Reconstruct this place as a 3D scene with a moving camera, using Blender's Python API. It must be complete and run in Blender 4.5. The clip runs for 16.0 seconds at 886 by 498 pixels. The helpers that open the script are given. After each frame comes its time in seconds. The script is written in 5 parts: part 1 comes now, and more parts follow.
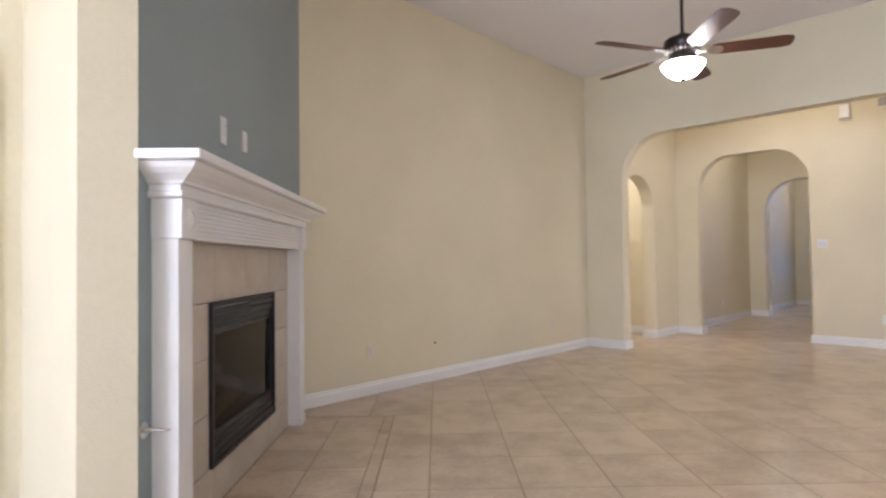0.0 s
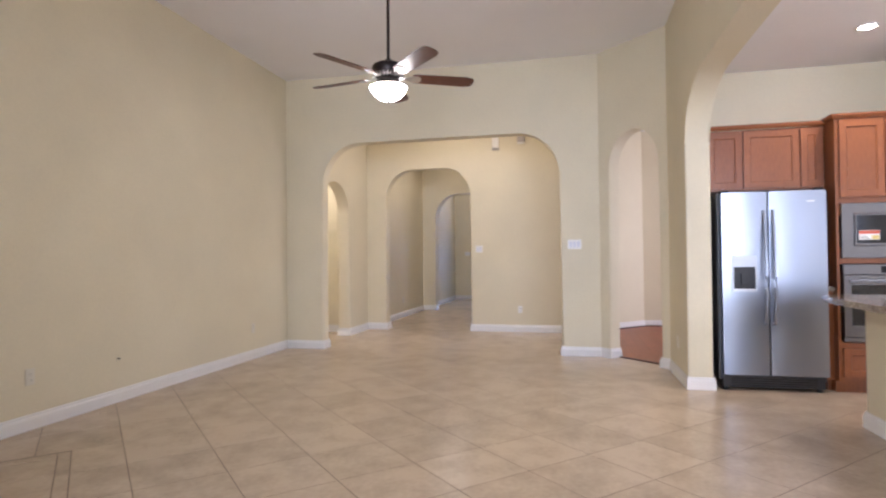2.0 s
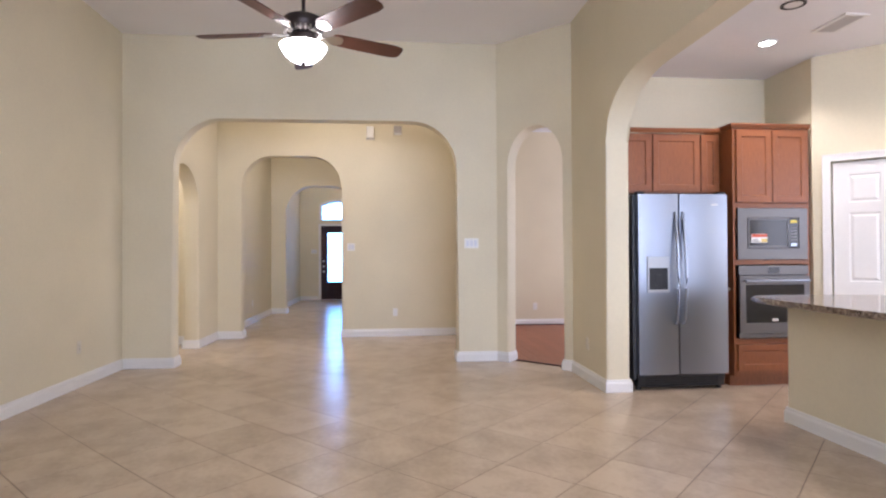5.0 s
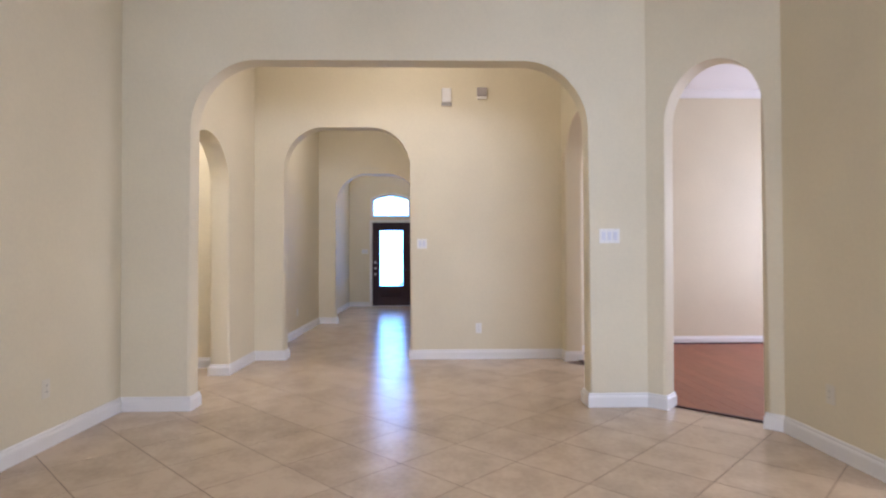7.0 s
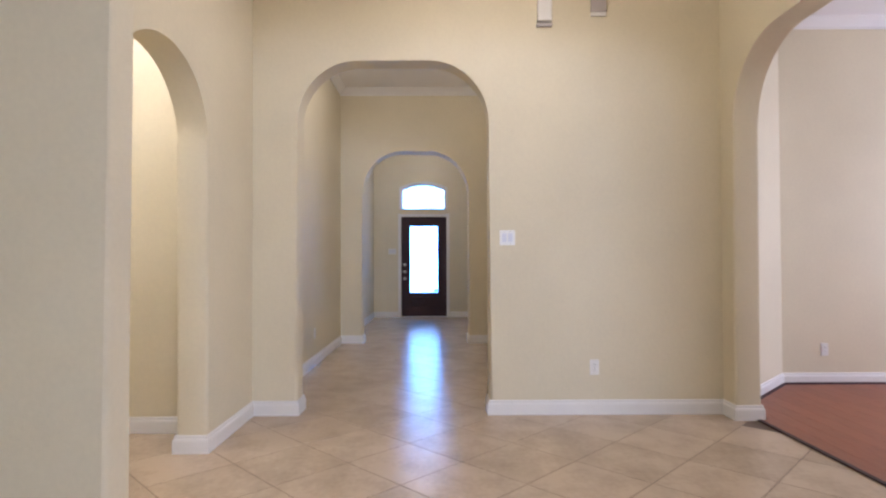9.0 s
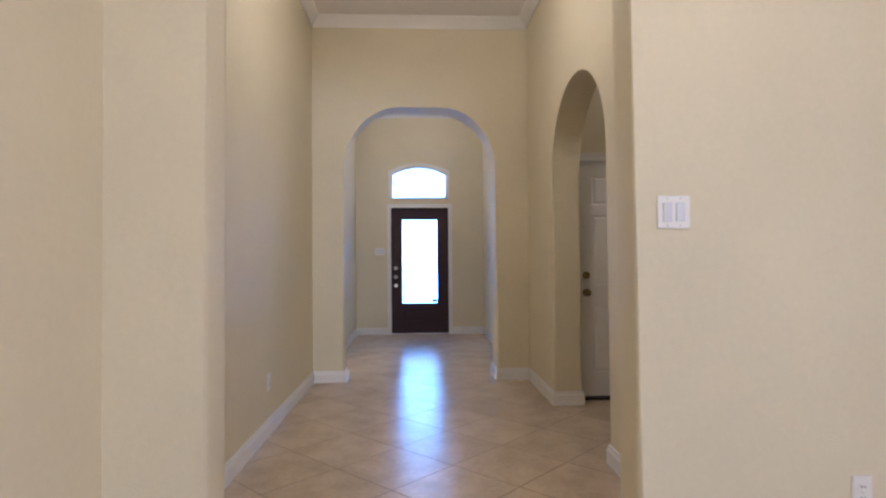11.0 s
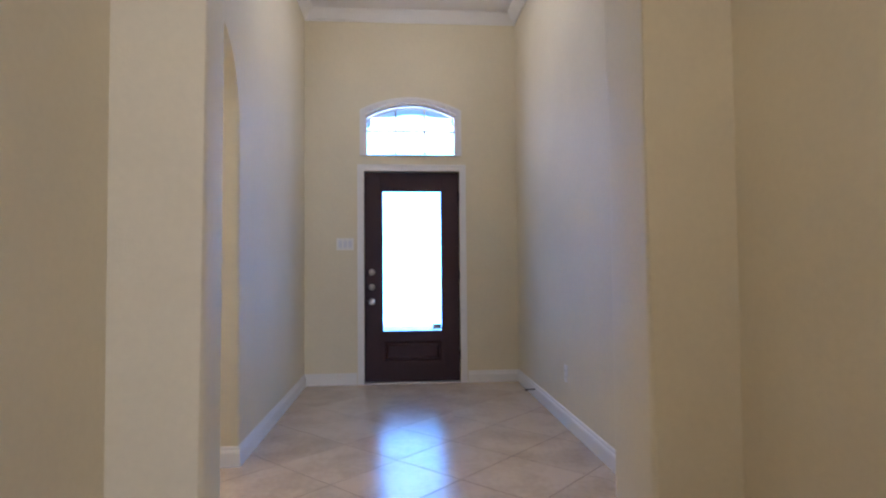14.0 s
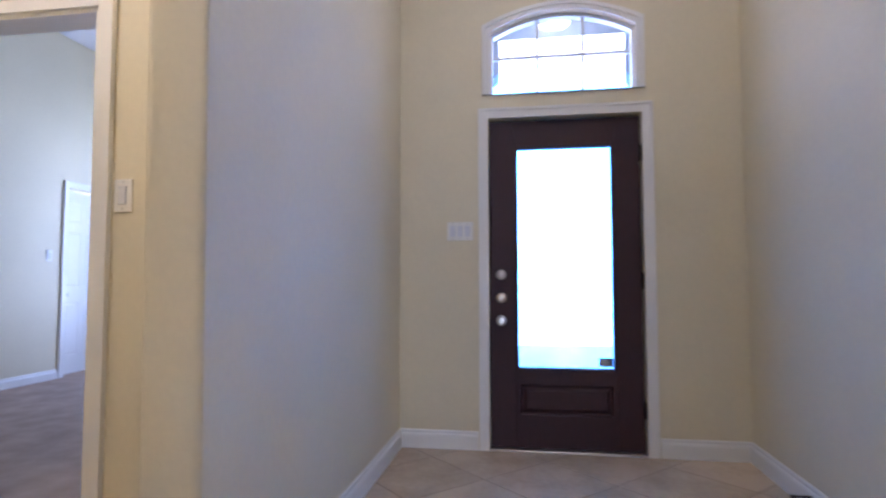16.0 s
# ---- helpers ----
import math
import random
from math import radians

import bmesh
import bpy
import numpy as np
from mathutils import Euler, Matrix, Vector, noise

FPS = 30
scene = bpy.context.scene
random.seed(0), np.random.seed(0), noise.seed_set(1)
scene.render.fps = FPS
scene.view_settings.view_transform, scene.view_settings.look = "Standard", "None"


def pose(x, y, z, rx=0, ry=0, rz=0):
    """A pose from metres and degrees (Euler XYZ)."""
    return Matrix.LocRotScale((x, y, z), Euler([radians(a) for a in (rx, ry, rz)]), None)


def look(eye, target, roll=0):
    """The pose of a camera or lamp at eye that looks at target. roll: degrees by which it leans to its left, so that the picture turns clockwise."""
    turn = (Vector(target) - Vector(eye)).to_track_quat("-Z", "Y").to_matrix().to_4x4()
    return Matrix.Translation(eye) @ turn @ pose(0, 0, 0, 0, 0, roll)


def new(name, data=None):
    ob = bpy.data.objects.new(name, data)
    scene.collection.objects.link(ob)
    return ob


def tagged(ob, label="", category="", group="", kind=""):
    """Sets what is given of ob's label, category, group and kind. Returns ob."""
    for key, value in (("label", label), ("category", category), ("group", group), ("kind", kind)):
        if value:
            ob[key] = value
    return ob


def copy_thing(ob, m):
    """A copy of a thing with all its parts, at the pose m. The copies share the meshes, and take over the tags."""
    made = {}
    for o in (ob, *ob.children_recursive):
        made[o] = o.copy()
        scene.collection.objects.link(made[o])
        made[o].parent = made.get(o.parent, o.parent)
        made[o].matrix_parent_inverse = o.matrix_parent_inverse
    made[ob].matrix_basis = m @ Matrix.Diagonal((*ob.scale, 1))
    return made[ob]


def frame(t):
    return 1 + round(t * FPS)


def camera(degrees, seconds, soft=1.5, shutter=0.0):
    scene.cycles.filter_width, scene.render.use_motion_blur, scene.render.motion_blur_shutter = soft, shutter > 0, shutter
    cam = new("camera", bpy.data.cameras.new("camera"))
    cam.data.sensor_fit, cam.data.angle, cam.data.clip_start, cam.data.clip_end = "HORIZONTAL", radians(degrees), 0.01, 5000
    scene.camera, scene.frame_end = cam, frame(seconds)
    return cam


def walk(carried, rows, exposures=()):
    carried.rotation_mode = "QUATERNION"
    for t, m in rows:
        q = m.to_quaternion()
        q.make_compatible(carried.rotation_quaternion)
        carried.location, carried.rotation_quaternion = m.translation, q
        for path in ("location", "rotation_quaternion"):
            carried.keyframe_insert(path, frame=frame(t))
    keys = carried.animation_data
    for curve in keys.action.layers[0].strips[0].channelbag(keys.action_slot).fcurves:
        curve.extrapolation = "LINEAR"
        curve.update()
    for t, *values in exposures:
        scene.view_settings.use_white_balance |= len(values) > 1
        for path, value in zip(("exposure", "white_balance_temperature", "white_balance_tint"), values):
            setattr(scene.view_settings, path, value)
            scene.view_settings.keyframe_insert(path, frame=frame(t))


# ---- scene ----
cam = camera(76.5, 16.0, soft=2.2, shutter=0.3)
PATH = [
    (0, (-0.069, 0.471, 1.165), (1.359, 1.870, 1.212), -0.7),
    (0.5, (-0.129, 0.424, 1.173), (1.491, 1.596, 1.220), -0.7),
    (1, (-0.231, 0.469, 1.166), (1.550, 1.378, 1.213), -0.7),
    (1.5, (-0.258, 0.553, 1.186), (1.624, 1.228, 1.225), -0.4),
    (2, (-0.244, 0.637, 1.199), (1.706, 1.083, 1.234), -0.6),
    (2.5, (-0.180, 0.778, 1.204), (1.807, 1.007, 1.235), -0.6),
    (3, (-0.232, 1.011, 1.216), (1.767, 1.022, 1.247), -0.3),
    (5.5, (0.771, 1.609, 1.224), (2.762, 1.424, 1.246), -0.3),
    (6, (1.273, 1.721, 1.212), (3.267, 1.580, 1.236), -0.3),
    (6.5, (1.807, 1.875, 1.216), (3.804, 1.773, 1.239), -0.3),
    (7, (2.358, 2.026, 1.193), (4.358, 1.983, 1.223), -0.2),
    (7.5, (2.898, 2.211, 1.198), (4.898, 2.191, 1.227), -0.3),
    (8, (3.478, 2.350, 1.194), (5.477, 2.343, 1.224), -0.3),
    (8.5, (4.091, 2.506, 1.202), (6.091, 2.500, 1.232), -0.2),
    (9, (4.656, 2.636, 1.196), (6.656, 2.631, 1.230), -0.2),
    (11.5, (7.650, 3.066, 1.191), (9.648, 2.965, 1.232), -0.5),
    (12, (8.257, 3.072, 1.194), (10.254, 2.969, 1.235), -0.5),
    (12.5, (8.874, 3.064, 1.190), (10.869, 2.935, 1.231), -0.3),
    (13, (9.495, 3.077, 1.172), (11.490, 2.939, 1.221), -0.1),
    (13.5, (10.133, 3.095, 1.130), (12.126, 2.946, 1.193), -0.5),
    (14, (10.729, 3.115, 1.090), (12.719, 2.964, 1.164), -0.5),
    (14.5, (11.283, 3.105, 1.070), (13.272, 2.936, 1.154), -0.5),
    (15, (11.810, 3.090, 1.050), (13.799, 2.920, 1.143), -0.5),
    (15.5, (12.276, 3.085, 1.045), (14.274, 3.080, 1.147), -0.5),
    (16, (12.689, 3.215, 1.040), (14.662, 3.519, 1.150), -0.1),
]
walk(cam, [(t, look(eye, target, roll)) for t, eye, target, roll in PATH], [(0, 0.03, 5800, 16), (3, 0.04, 5810, 18.5), (8, 0.03, 5500, 18), (12.5, 0.06, 5600, 18), (13.7, 0.06, 5480, 18), (15, 0.24, 5200, 20.5), (16, 0.22, 5150, 21.5)])

# ---- world and light ----
world = bpy.data.worlds.new("world")
scene.world = world
world.use_nodes = True
sky = world.node_tree.nodes.new("ShaderNodeTexSky")
sky.sky_type, sky.sun_disc = "NISHITA", False
sky.sun_elevation, sky.sun_rotation = radians(48), radians(140)
world.node_tree.links.new(sky.outputs[0], world.node_tree.nodes["Background"].inputs[0])
world.node_tree.nodes["Background"].inputs[1].default_value = 0.12


def area(name, m, w, h, watts, colour):
    la = bpy.data.lights.new(name, "AREA")
    la.shape, la.size, la.size_y, la.energy, la.color = "RECTANGLE", w, h, watts, colour
    ob = new(name, la)
    ob.matrix_world = m
    return ob


def spot(name, at, watts, colour, degrees=130):
    la = bpy.data.lights.new(name, "SPOT")
    la.energy, la.color, la.shadow_soft_size, la.spot_size, la.spot_blend = watts, colour, 0.06, radians(degrees), 0.6
    ob = new(name, la)
    ob.location = at
    return ob


def bulb(name, at, watts, colour, radius=0.06):
    la = bpy.data.lights.new(name, "POINT")
    la.energy, la.color, la.shadow_soft_size = watts, colour, radius
    ob = new(name, la)
    ob.location = at
    return ob


DAY, WARM = (0.84, 0.91, 1.10), (1.0, 0.87, 0.70)
# daylight lamps standing in openings behind the walk and in the side rooms
# west and kitchen windows are unseen, added to brighten the rooms
for wy, power in ((0.0, 105), (1.5, 80)):
    area("window_daylight", look((-4.55, wy, 1.75), (3, wy, 1.2)), 1.35, 2.1, power, DAY)
area("window_daylight", look((-3.2, -4.92, 1.75), (-2.0, 0, 1.4)), 2.3, 1.7, 45, DAY)
area("window_daylight", look((1.75, -4.92, 1.75), (1.9, 0, 1.5)), 1.9, 1.7, 48, (0.93, 0.92, 0.98))
area("window_daylight", look((-4.55, -2.0, 1.75), (3, -1.2, 1.5)), 1.9, 2.0, 110, DAY)
area("window_daylight", look((8.4, -3.92, 1.7), (8.4, 0, 1.4)), 2.0, 1.7, 80, (0.90, 0.89, 0.99))
area("window_daylight", look((19.12, 7.0, 1.4), (14, 6.4, 1.3)), 1.2, 2.0, 38, (0.48, 0.62, 1.0))
area("door_daylight", look((16.33, 3.0, 1.18), (12, 3.0, 1.1)), 0.6, 1.4, 8, (0.12, 0.40, 1.0))
area("transom_daylight", look((16.36, 3.0, 2.45), (12, 3.0, 2.2)), 0.8, 0.34, 5, (0.75, 0.75, 1.0))

# ---- materials ----
def shade(name, colour, rough=0.5, metal=0.0, var=0.08, scale=4.0, fine=60.0, bump=0.0, bump_scale=120.0, per=0.0, coat=0.0):
    """Painted or plain surface: two scales of tone, fine relief, a little change from piece to piece."""
    m = bpy.data.materials.new(name)
    m.use_nodes = True
    nt, b = m.node_tree, m.node_tree.nodes["Principled BSDF"]
    geo = nt.nodes.new("ShaderNodeNewGeometry")
    n1, n2 = nt.nodes.new("ShaderNodeTexNoise"), nt.nodes.new("ShaderNodeTexNoise")
    n1.inputs["Scale"].default_value, n2.inputs["Scale"].default_value = scale, fine
    n1.inputs["Detail"].default_value = n2.inputs["Detail"].default_value = 4
    for n in (n1, n2):
        nt.links.new(geo.outputs["Position"], n.inputs["Vector"])
    mix = nt.nodes.new("ShaderNodeMath")
    mix.operation = "MULTIPLY_ADD"
    mix.inputs[1].default_value = 0.5
    nt.links.new(n2.outputs["Fac"], mix.inputs[0])
    nt.links.new(n1.outputs["Fac"], mix.inputs[2])
    src = mix.outputs[0]
    if per:
        oi = nt.nodes.new("ShaderNodeObjectInfo")
        add = nt.nodes.new("ShaderNodeMath")
        add.operation = "MULTIPLY_ADD"
        add.inputs[1].default_value = per
        nt.links.new(oi.outputs["Random"], add.inputs[0])
        nt.links.new(src, add.inputs[2])
        src = add.outputs[0]
    ramp = nt.nodes.new("ShaderNodeValToRGB")
    lo, hi = [c * (1 - var) for c in colour], [min(1, c * (1 + var)) for c in colour]
    ramp.color_ramp.elements[0].position, ramp.color_ramp.elements[1].position = 0.45, 1.05 if not per else 1.0
    ramp.color_ramp.elements[0].color, ramp.color_ramp.elements[1].color = (*lo, 1), (*hi, 1)
    nt.links.new(src, ramp.inputs[0])
    nt.links.new(ramp.outputs[0], b.inputs["Base Color"])
    b.inputs["Roughness"].default_value, b.inputs["Metallic"].default_value = rough, metal
    b.inputs["Coat Weight"].default_value = coat
    if bump:
        n3, bp = nt.nodes.new("ShaderNodeTexNoise"), nt.nodes.new("ShaderNodeBump")
        n3.inputs["Scale"].default_value, n3.inputs["Detail"].default_value = bump_scale, 3
        nt.links.new(geo.outputs["Position"], n3.inputs["Vector"])
        bp.inputs["Strength"].default_value, bp.inputs["Distance"].default_value = bump, 0.004
        nt.links.new(n3.outputs["Fac"], bp.inputs["Height"])
        nt.links.new(bp.outputs[0], b.inputs["Normal"])
    return m


def glow(name, colour, strength):
    m = bpy.data.materials.new(name)
    m.use_nodes = True
    b = m.node_tree.nodes["Principled BSDF"]
    b.inputs["Base Color"].default_value = (0.8, 0.8, 0.8, 1)
    b.inputs["Emission Color"].default_value, b.inputs["Emission Strength"].default_value = (*colour, 1), strength
    return m


def glass(name, rough=0.0, colour=(1, 1, 1), ior=1.45):
    m = bpy.data.materials.new(name)
    m.use_nodes = True
    b = m.node_tree.nodes["Principled BSDF"]
    b.inputs["Base Color"].default_value, b.inputs["Roughness"].default_value = (*colour, 1), rough
    b.inputs["Transmission Weight"].default_value, b.inputs["IOR"].default_value = 1.0, ior
    return m


def streaked(name, a, b_, rough, axis="Z", scale=6.0, metal=0.0, stretch=12.0, per=0.0, bump=0.1):
    """Wood grain or brushed metal: noise drawn out along one axis of the object."""
    m = bpy.data.materials.new(name)
    m.use_nodes = True
    nt, b = m.node_tree, m.node_tree.nodes["Principled BSDF"]
    tc, mp, n = nt.nodes.new("ShaderNodeTexCoord"), nt.nodes.new("ShaderNodeMapping"), nt.nodes.new("ShaderNodeTexNoise")
    k = [scale * stretch] * 3
    k["XYZ".index(axis)] = scale
    mp.inputs["Scale"].default_value = k
    n.inputs["Detail"].default_value, n.inputs["Distortion"].default_value = 5, 0.4
    nt.links.new(tc.outputs["Object"], mp.inputs[0])
    nt.links.new(mp.outputs[0], n.inputs["Vector"])
    src = n.outputs["Fac"]
    if per:
        oi, add = nt.nodes.new("ShaderNodeObjectInfo"), nt.nodes.new("ShaderNodeMath")
        add.operation, add.inputs[1].default_value = "MULTIPLY_ADD", per
        nt.links.new(oi.outputs["Random"], add.inputs[0])
        nt.links.new(src, add.inputs[2])
        src = add.outputs[0]
    ramp, bp = nt.nodes.new("ShaderNodeValToRGB"), nt.nodes.new("ShaderNodeBump")
    ramp.color_ramp.elements[0].position, ramp.color_ramp.elements[1].position = 0.3, 0.75
    ramp.color_ramp.elements[0].color, ramp.color_ramp.elements[1].color = (*a, 1), (*b_, 1)
    nt.links.new(src, ramp.inputs[0])
    nt.links.new(ramp.outputs[0], b.inputs["Base Color"])
    bp.inputs["Strength"].default_value, bp.inputs["Distance"].default_value = bump, 0.001
    nt.links.new(n.outputs["Fac"], bp.inputs["Height"])
    nt.links.new(bp.outputs[0], b.inputs["Normal"])
    b.inputs["Roughness"].default_value, b.inputs["Metallic"].default_value = rough, metal
    return m


def stone_tile(name, lo, hi, rough, per=0.25, scale=3.2):
    """Ceramic tile with cloudy stone print: veils, fine specks, a tone of its own on each piece."""
    m = bpy.data.materials.new(name)
    m.use_nodes = True
    nt, b = m.node_tree, m.node_tree.nodes["Principled BSDF"]
    geo, oi = nt.nodes.new("ShaderNodeNewGeometry"), nt.nodes.new("ShaderNodeObjectInfo")
    shift = nt.nodes.new("ShaderNodeVectorMath")
    shift.operation = "MULTIPLY_ADD"
    shift.inputs[1].default_value = (7, 11, 5)
    comb = nt.nodes.new("ShaderNodeCombineXYZ")
    rnd = nt.nodes.new("ShaderNodeMath")
    rnd.operation = "ADD"
    nt.links.new(oi.outputs["Random"], rnd.inputs[0])
    nt.links.new(geo.outputs["Random Per Island"], rnd.inputs[1])
    for i in range(3):
        nt.links.new(rnd.outputs[0], comb.inputs[i])
    nt.links.new(comb.outputs[0], shift.inputs[0])
    nt.links.new(geo.outputs["Position"], shift.inputs[2])
    n1, n2 = nt.nodes.new("ShaderNodeTexNoise"), nt.nodes.new("ShaderNodeTexNoise")
    n1.inputs["Scale"].default_value, n1.inputs["Detail"].default_value, n1.inputs["Distortion"].default_value = scale, 6, 1.2
    n2.inputs["Scale"].default_value, n2.inputs["Detail"].default_value = scale * 14, 5
    for n in (n1, n2):
        nt.links.new(shift.outputs[0], n.inputs["Vector"])
    a1, a2 = nt.nodes.new("ShaderNodeMath"), nt.nodes.new("ShaderNodeMath")
    a1.operation = a2.operation = "MULTIPLY_ADD"
    a1.inputs[1].default_value, a2.inputs[1].default_value = 0.35, per
    nt.links.new(n2.outputs["Fac"], a1.inputs[0])
    nt.links.new(n1.outputs["Fac"], a1.inputs[2])
    fr = nt.nodes.new("ShaderNodeMath")
    fr.operation = "FRACT"
    nt.links.new(rnd.outputs[0], fr.inputs[0])
    nt.links.new(fr.outputs[0], a2.inputs[0])
    nt.links.new(a1.outputs[0], a2.inputs[2])
    ramp = nt.nodes.new("ShaderNodeValToRGB")
    e = ramp.color_ramp.elements
    e[0].position, e[1].position = 0.45, 0.95
    e[0].color, e[1].color = (*lo, 1), (*hi, 1)
    nt.links.new(a2.outputs[0], ramp.inputs[0])
    nt.links.new(ramp.outputs[0], b.inputs["Base Color"])
    rr = nt.nodes.new("ShaderNodeMapRange")
    rr.inputs["To Min"].default_value, rr.inputs["To Max"].default_value = rough - 0.05, rough + 0.08
    nt.links.new(n1.outputs["Fac"], rr.inputs["Value"])
    nt.links.new(rr.outputs[0], b.inputs["Roughness"])
    return m


PAINT = shade("cream_wall_paint", (0.72, 0.645, 0.465), 0.6, var=0.05, scale=1.3, fine=40, bump=0.25, bump_scale=90)
TEAL = shade("grey_teal_wall_paint", (0.285, 0.328, 0.322), 0.6, var=0.06, scale=1.3, fine=40, bump=0.25, bump_scale=90)
CEIL = shade("ceiling_paint", (0.86, 0.84, 0.84), 0.7, var=0.03, scale=1.0, fine=50, bump=0.3, bump_scale=70)
TRIM = shade("white_trim_paint", (0.80, 0.78, 0.75), 0.35, var=0.03, scale=3, fine=80, bump=0.05)
CREAM = shade("cream_plastic", (0.70, 0.65, 0.54), 0.4, var=0.02)
PLASTIC = shade("white_plastic", (0.80, 0.78, 0.74), 0.3, var=0.02)
TILE = shade("beige_floor_tile", (0.475, 0.372, 0.263), 0.235, var=0.19, scale=4.2, fine=30, per=0.22)
GROUT = shade("floor_grout", (0.16, 0.11, 0.072), 0.8, var=0.2, scale=6, fine=200, bump=0.2)
SURROUND = stone_tile("tan_surround_tile", (0.42, 0.35, 0.27), (0.58, 0.50, 0.41), 0.35, per=0.08, scale=2.6)
WOODFLOOR = streaked("reddish_wood_floor", (0.20, 0.058, 0.024), (0.31, 0.098, 0.045), 0.42, "X", 2.0, stretch=14, per=0.25)
CHERRY = streaked("cherry_cabinet_wood", (0.175, 0.052, 0.014), (0.285, 0.094, 0.028), 0.34, "Z", 2.5, stretch=10, per=0.1)
BLADE = streaked("walnut_blade", (0.055, 0.018, 0.010), (0.115, 0.040, 0.022), 0.45, "X", 3, stretch=14)
STEEL = streaked("brushed_steel", (0.29, 0.315, 0.37), (0.36, 0.39, 0.45), 0.28, "Y", 3, metal=1.0, stretch=60, bump=0.03)
# appliance steel with its dim reflection put into a darker colour
DIMSTEEL = streaked("dim_reflection_steel", (0.13, 0.123, 0.12), (0.18, 0.172, 0.168), 0.36, "X", 3, metal=1.0, stretch=60, bump=0.03)
CHROME = shade("chrome", (0.75, 0.75, 0.76), 0.12, 1.0, var=0.03)
NICKEL = shade("satin_nickel", (0.55, 0.53, 0.50), 0.28, 1.0, var=0.05)
BRASS = shade("antique_brass", (0.32, 0.24, 0.13), 0.35, 1.0, var=0.1)
BLACK = shade("black_metal", (0.012, 0.011, 0.011), 0.48, 0.1, var=0.2)
DARKGLASS = shade("dark_glass", (0.012, 0.011, 0.012), 0.12, var=0.3)
BRONZE = shade("dark_bronze", (0.030, 0.022, 0.020), 0.35, 0.6, var=0.2)
MAHOGANY = streaked("dark_mahogany", (0.018, 0.004, 0.0075), (0.040, 0.008, 0.014), 0.55, "Z", 3, stretch=12)
CARPET = shade("tan_carpet", (0.36, 0.27, 0.22), 0.95, var=0.25, scale=5, fine=260, bump=1.0, bump_scale=320)
LOG = shade("ceramic_log", (0.23, 0.17, 0.12), 0.9, var=0.5, scale=14, fine=90, bump=0.6, bump_scale=50)
PANE = glass("clear_glass")
OUTSIDE = glow("bright_outdoors", (0.80, 0.90, 1.0), 5.0)
FRONTDAY = glow("bright_front_daylight", (0.155, 0.44, 1.0), 7.5)
LAMPGLASS = glow("lit_frosted_glass", (1.0, 0.97, 0.93), 5.0)
FANGLASS = glow("lit_fan_glass", (1.0, 0.93, 0.82), 44.0)
LED = glow("lit_downlight", (1.0, 0.90, 0.75), 30.0)
SOFFIT = shade("porch_soffit", (0.68, 0.62, 0.62), 0.8, var=0.1)
PORCH = shade("porch_concrete", (0.55, 0.53, 0.51), 0.85, var=0.15, scale=5)


def granite():
    m = bpy.data.materials.new("speckled_granite")
    m.use_nodes = True
    nt, b = m.node_tree, m.node_tree.nodes["Principled BSDF"]
    geo, v, n = nt.nodes.new("ShaderNodeNewGeometry"), nt.nodes.new("ShaderNodeTexVoronoi"), nt.nodes.new("ShaderNodeTexNoise")
    v.inputs["Scale"].default_value, n.inputs["Scale"].default_value, n.inputs["Detail"].default_value = 130, 45, 6
    add, ramp = nt.nodes.new("ShaderNodeMath"), nt.nodes.new("ShaderNodeValToRGB")
    add.operation, add.inputs[1].default_value = "MULTIPLY_ADD", 0.45
    nt.links.new(geo.outputs["Position"], v.inputs["Vector"])
    nt.links.new(geo.outputs["Position"], n.inputs["Vector"])
    sep = nt.nodes.new("ShaderNodeSeparateColor")
    nt.links.new(v.outputs["Color"], sep.inputs[0])
    nt.links.new(sep.outputs[0], add.inputs[0])
    nt.links.new(n.outputs["Fac"], add.inputs[2])
    e = ramp.color_ramp.elements
    e[0].position, e[0].color = 0.42, (0.02, 0.016, 0.014, 1)
    e[1].position, e[1].color = 1.0, (0.42, 0.34, 0.26, 1)
    x = e.new(0.68)
    x.color = (0.19, 0.13, 0.09, 1)
    nt.links.new(add.outputs[0], ramp.inputs[0])
    nt.links.new(ramp.outputs[0], b.inputs["Base Color"])
    b.inputs["Roughness"].default_value = 0.1
    return m


GRANITE = granite()

# ---- building helpers ----
def part(name, bm, material, parent=None, label="", smooth=False):
    """Links a bmesh as one mesh object, under a thing or a part if given."""
    bmesh.ops.recalc_face_normals(bm, faces=bm.faces)
    me = bpy.data.meshes.new(name)
    bm.to_mesh(me)
    bm.free()
    me.materials.append(material)
    if smooth:
        me.shade_smooth()
        me.set_sharp_from_angle(angle=radians(40))
    ob = new(name, me)
    if parent:
        ob.parent = parent
    if label:
        ob["label"] = label
    return ob


def thing(name, m, label, category, group=""):
    ob = new(name)
    ob.matrix_world = m
    return tagged(ob, label, category, group)


def setting(name, bm, material, label, category, smooth=False):
    return tagged(part(name, bm, material, None, "", smooth), label, category, kind="structure")


def box(bm, x0, x1, y0, y1, z0, z1, bevel=0.0, seg=2):
    """A box, with rounded edges where a bevel is given."""
    vs = [bm.verts.new((x, y, z)) for x in (x0, x1) for y in (y0, y1) for z in (z0, z1)]
    fs = [bm.faces.new([vs[i] for i in q]) for q in ((0, 1, 3, 2), (4, 6, 7, 5), (0, 4, 5, 1), (2, 3, 7, 6), (0, 2, 6, 4), (1, 5, 7, 3))]
    if bevel:
        es = list({e for f in fs for e in f.edges})
        bmesh.ops.bevel(bm, geom=es, offset=bevel, segments=seg, profile=0.5, affect="EDGES")
    return bm


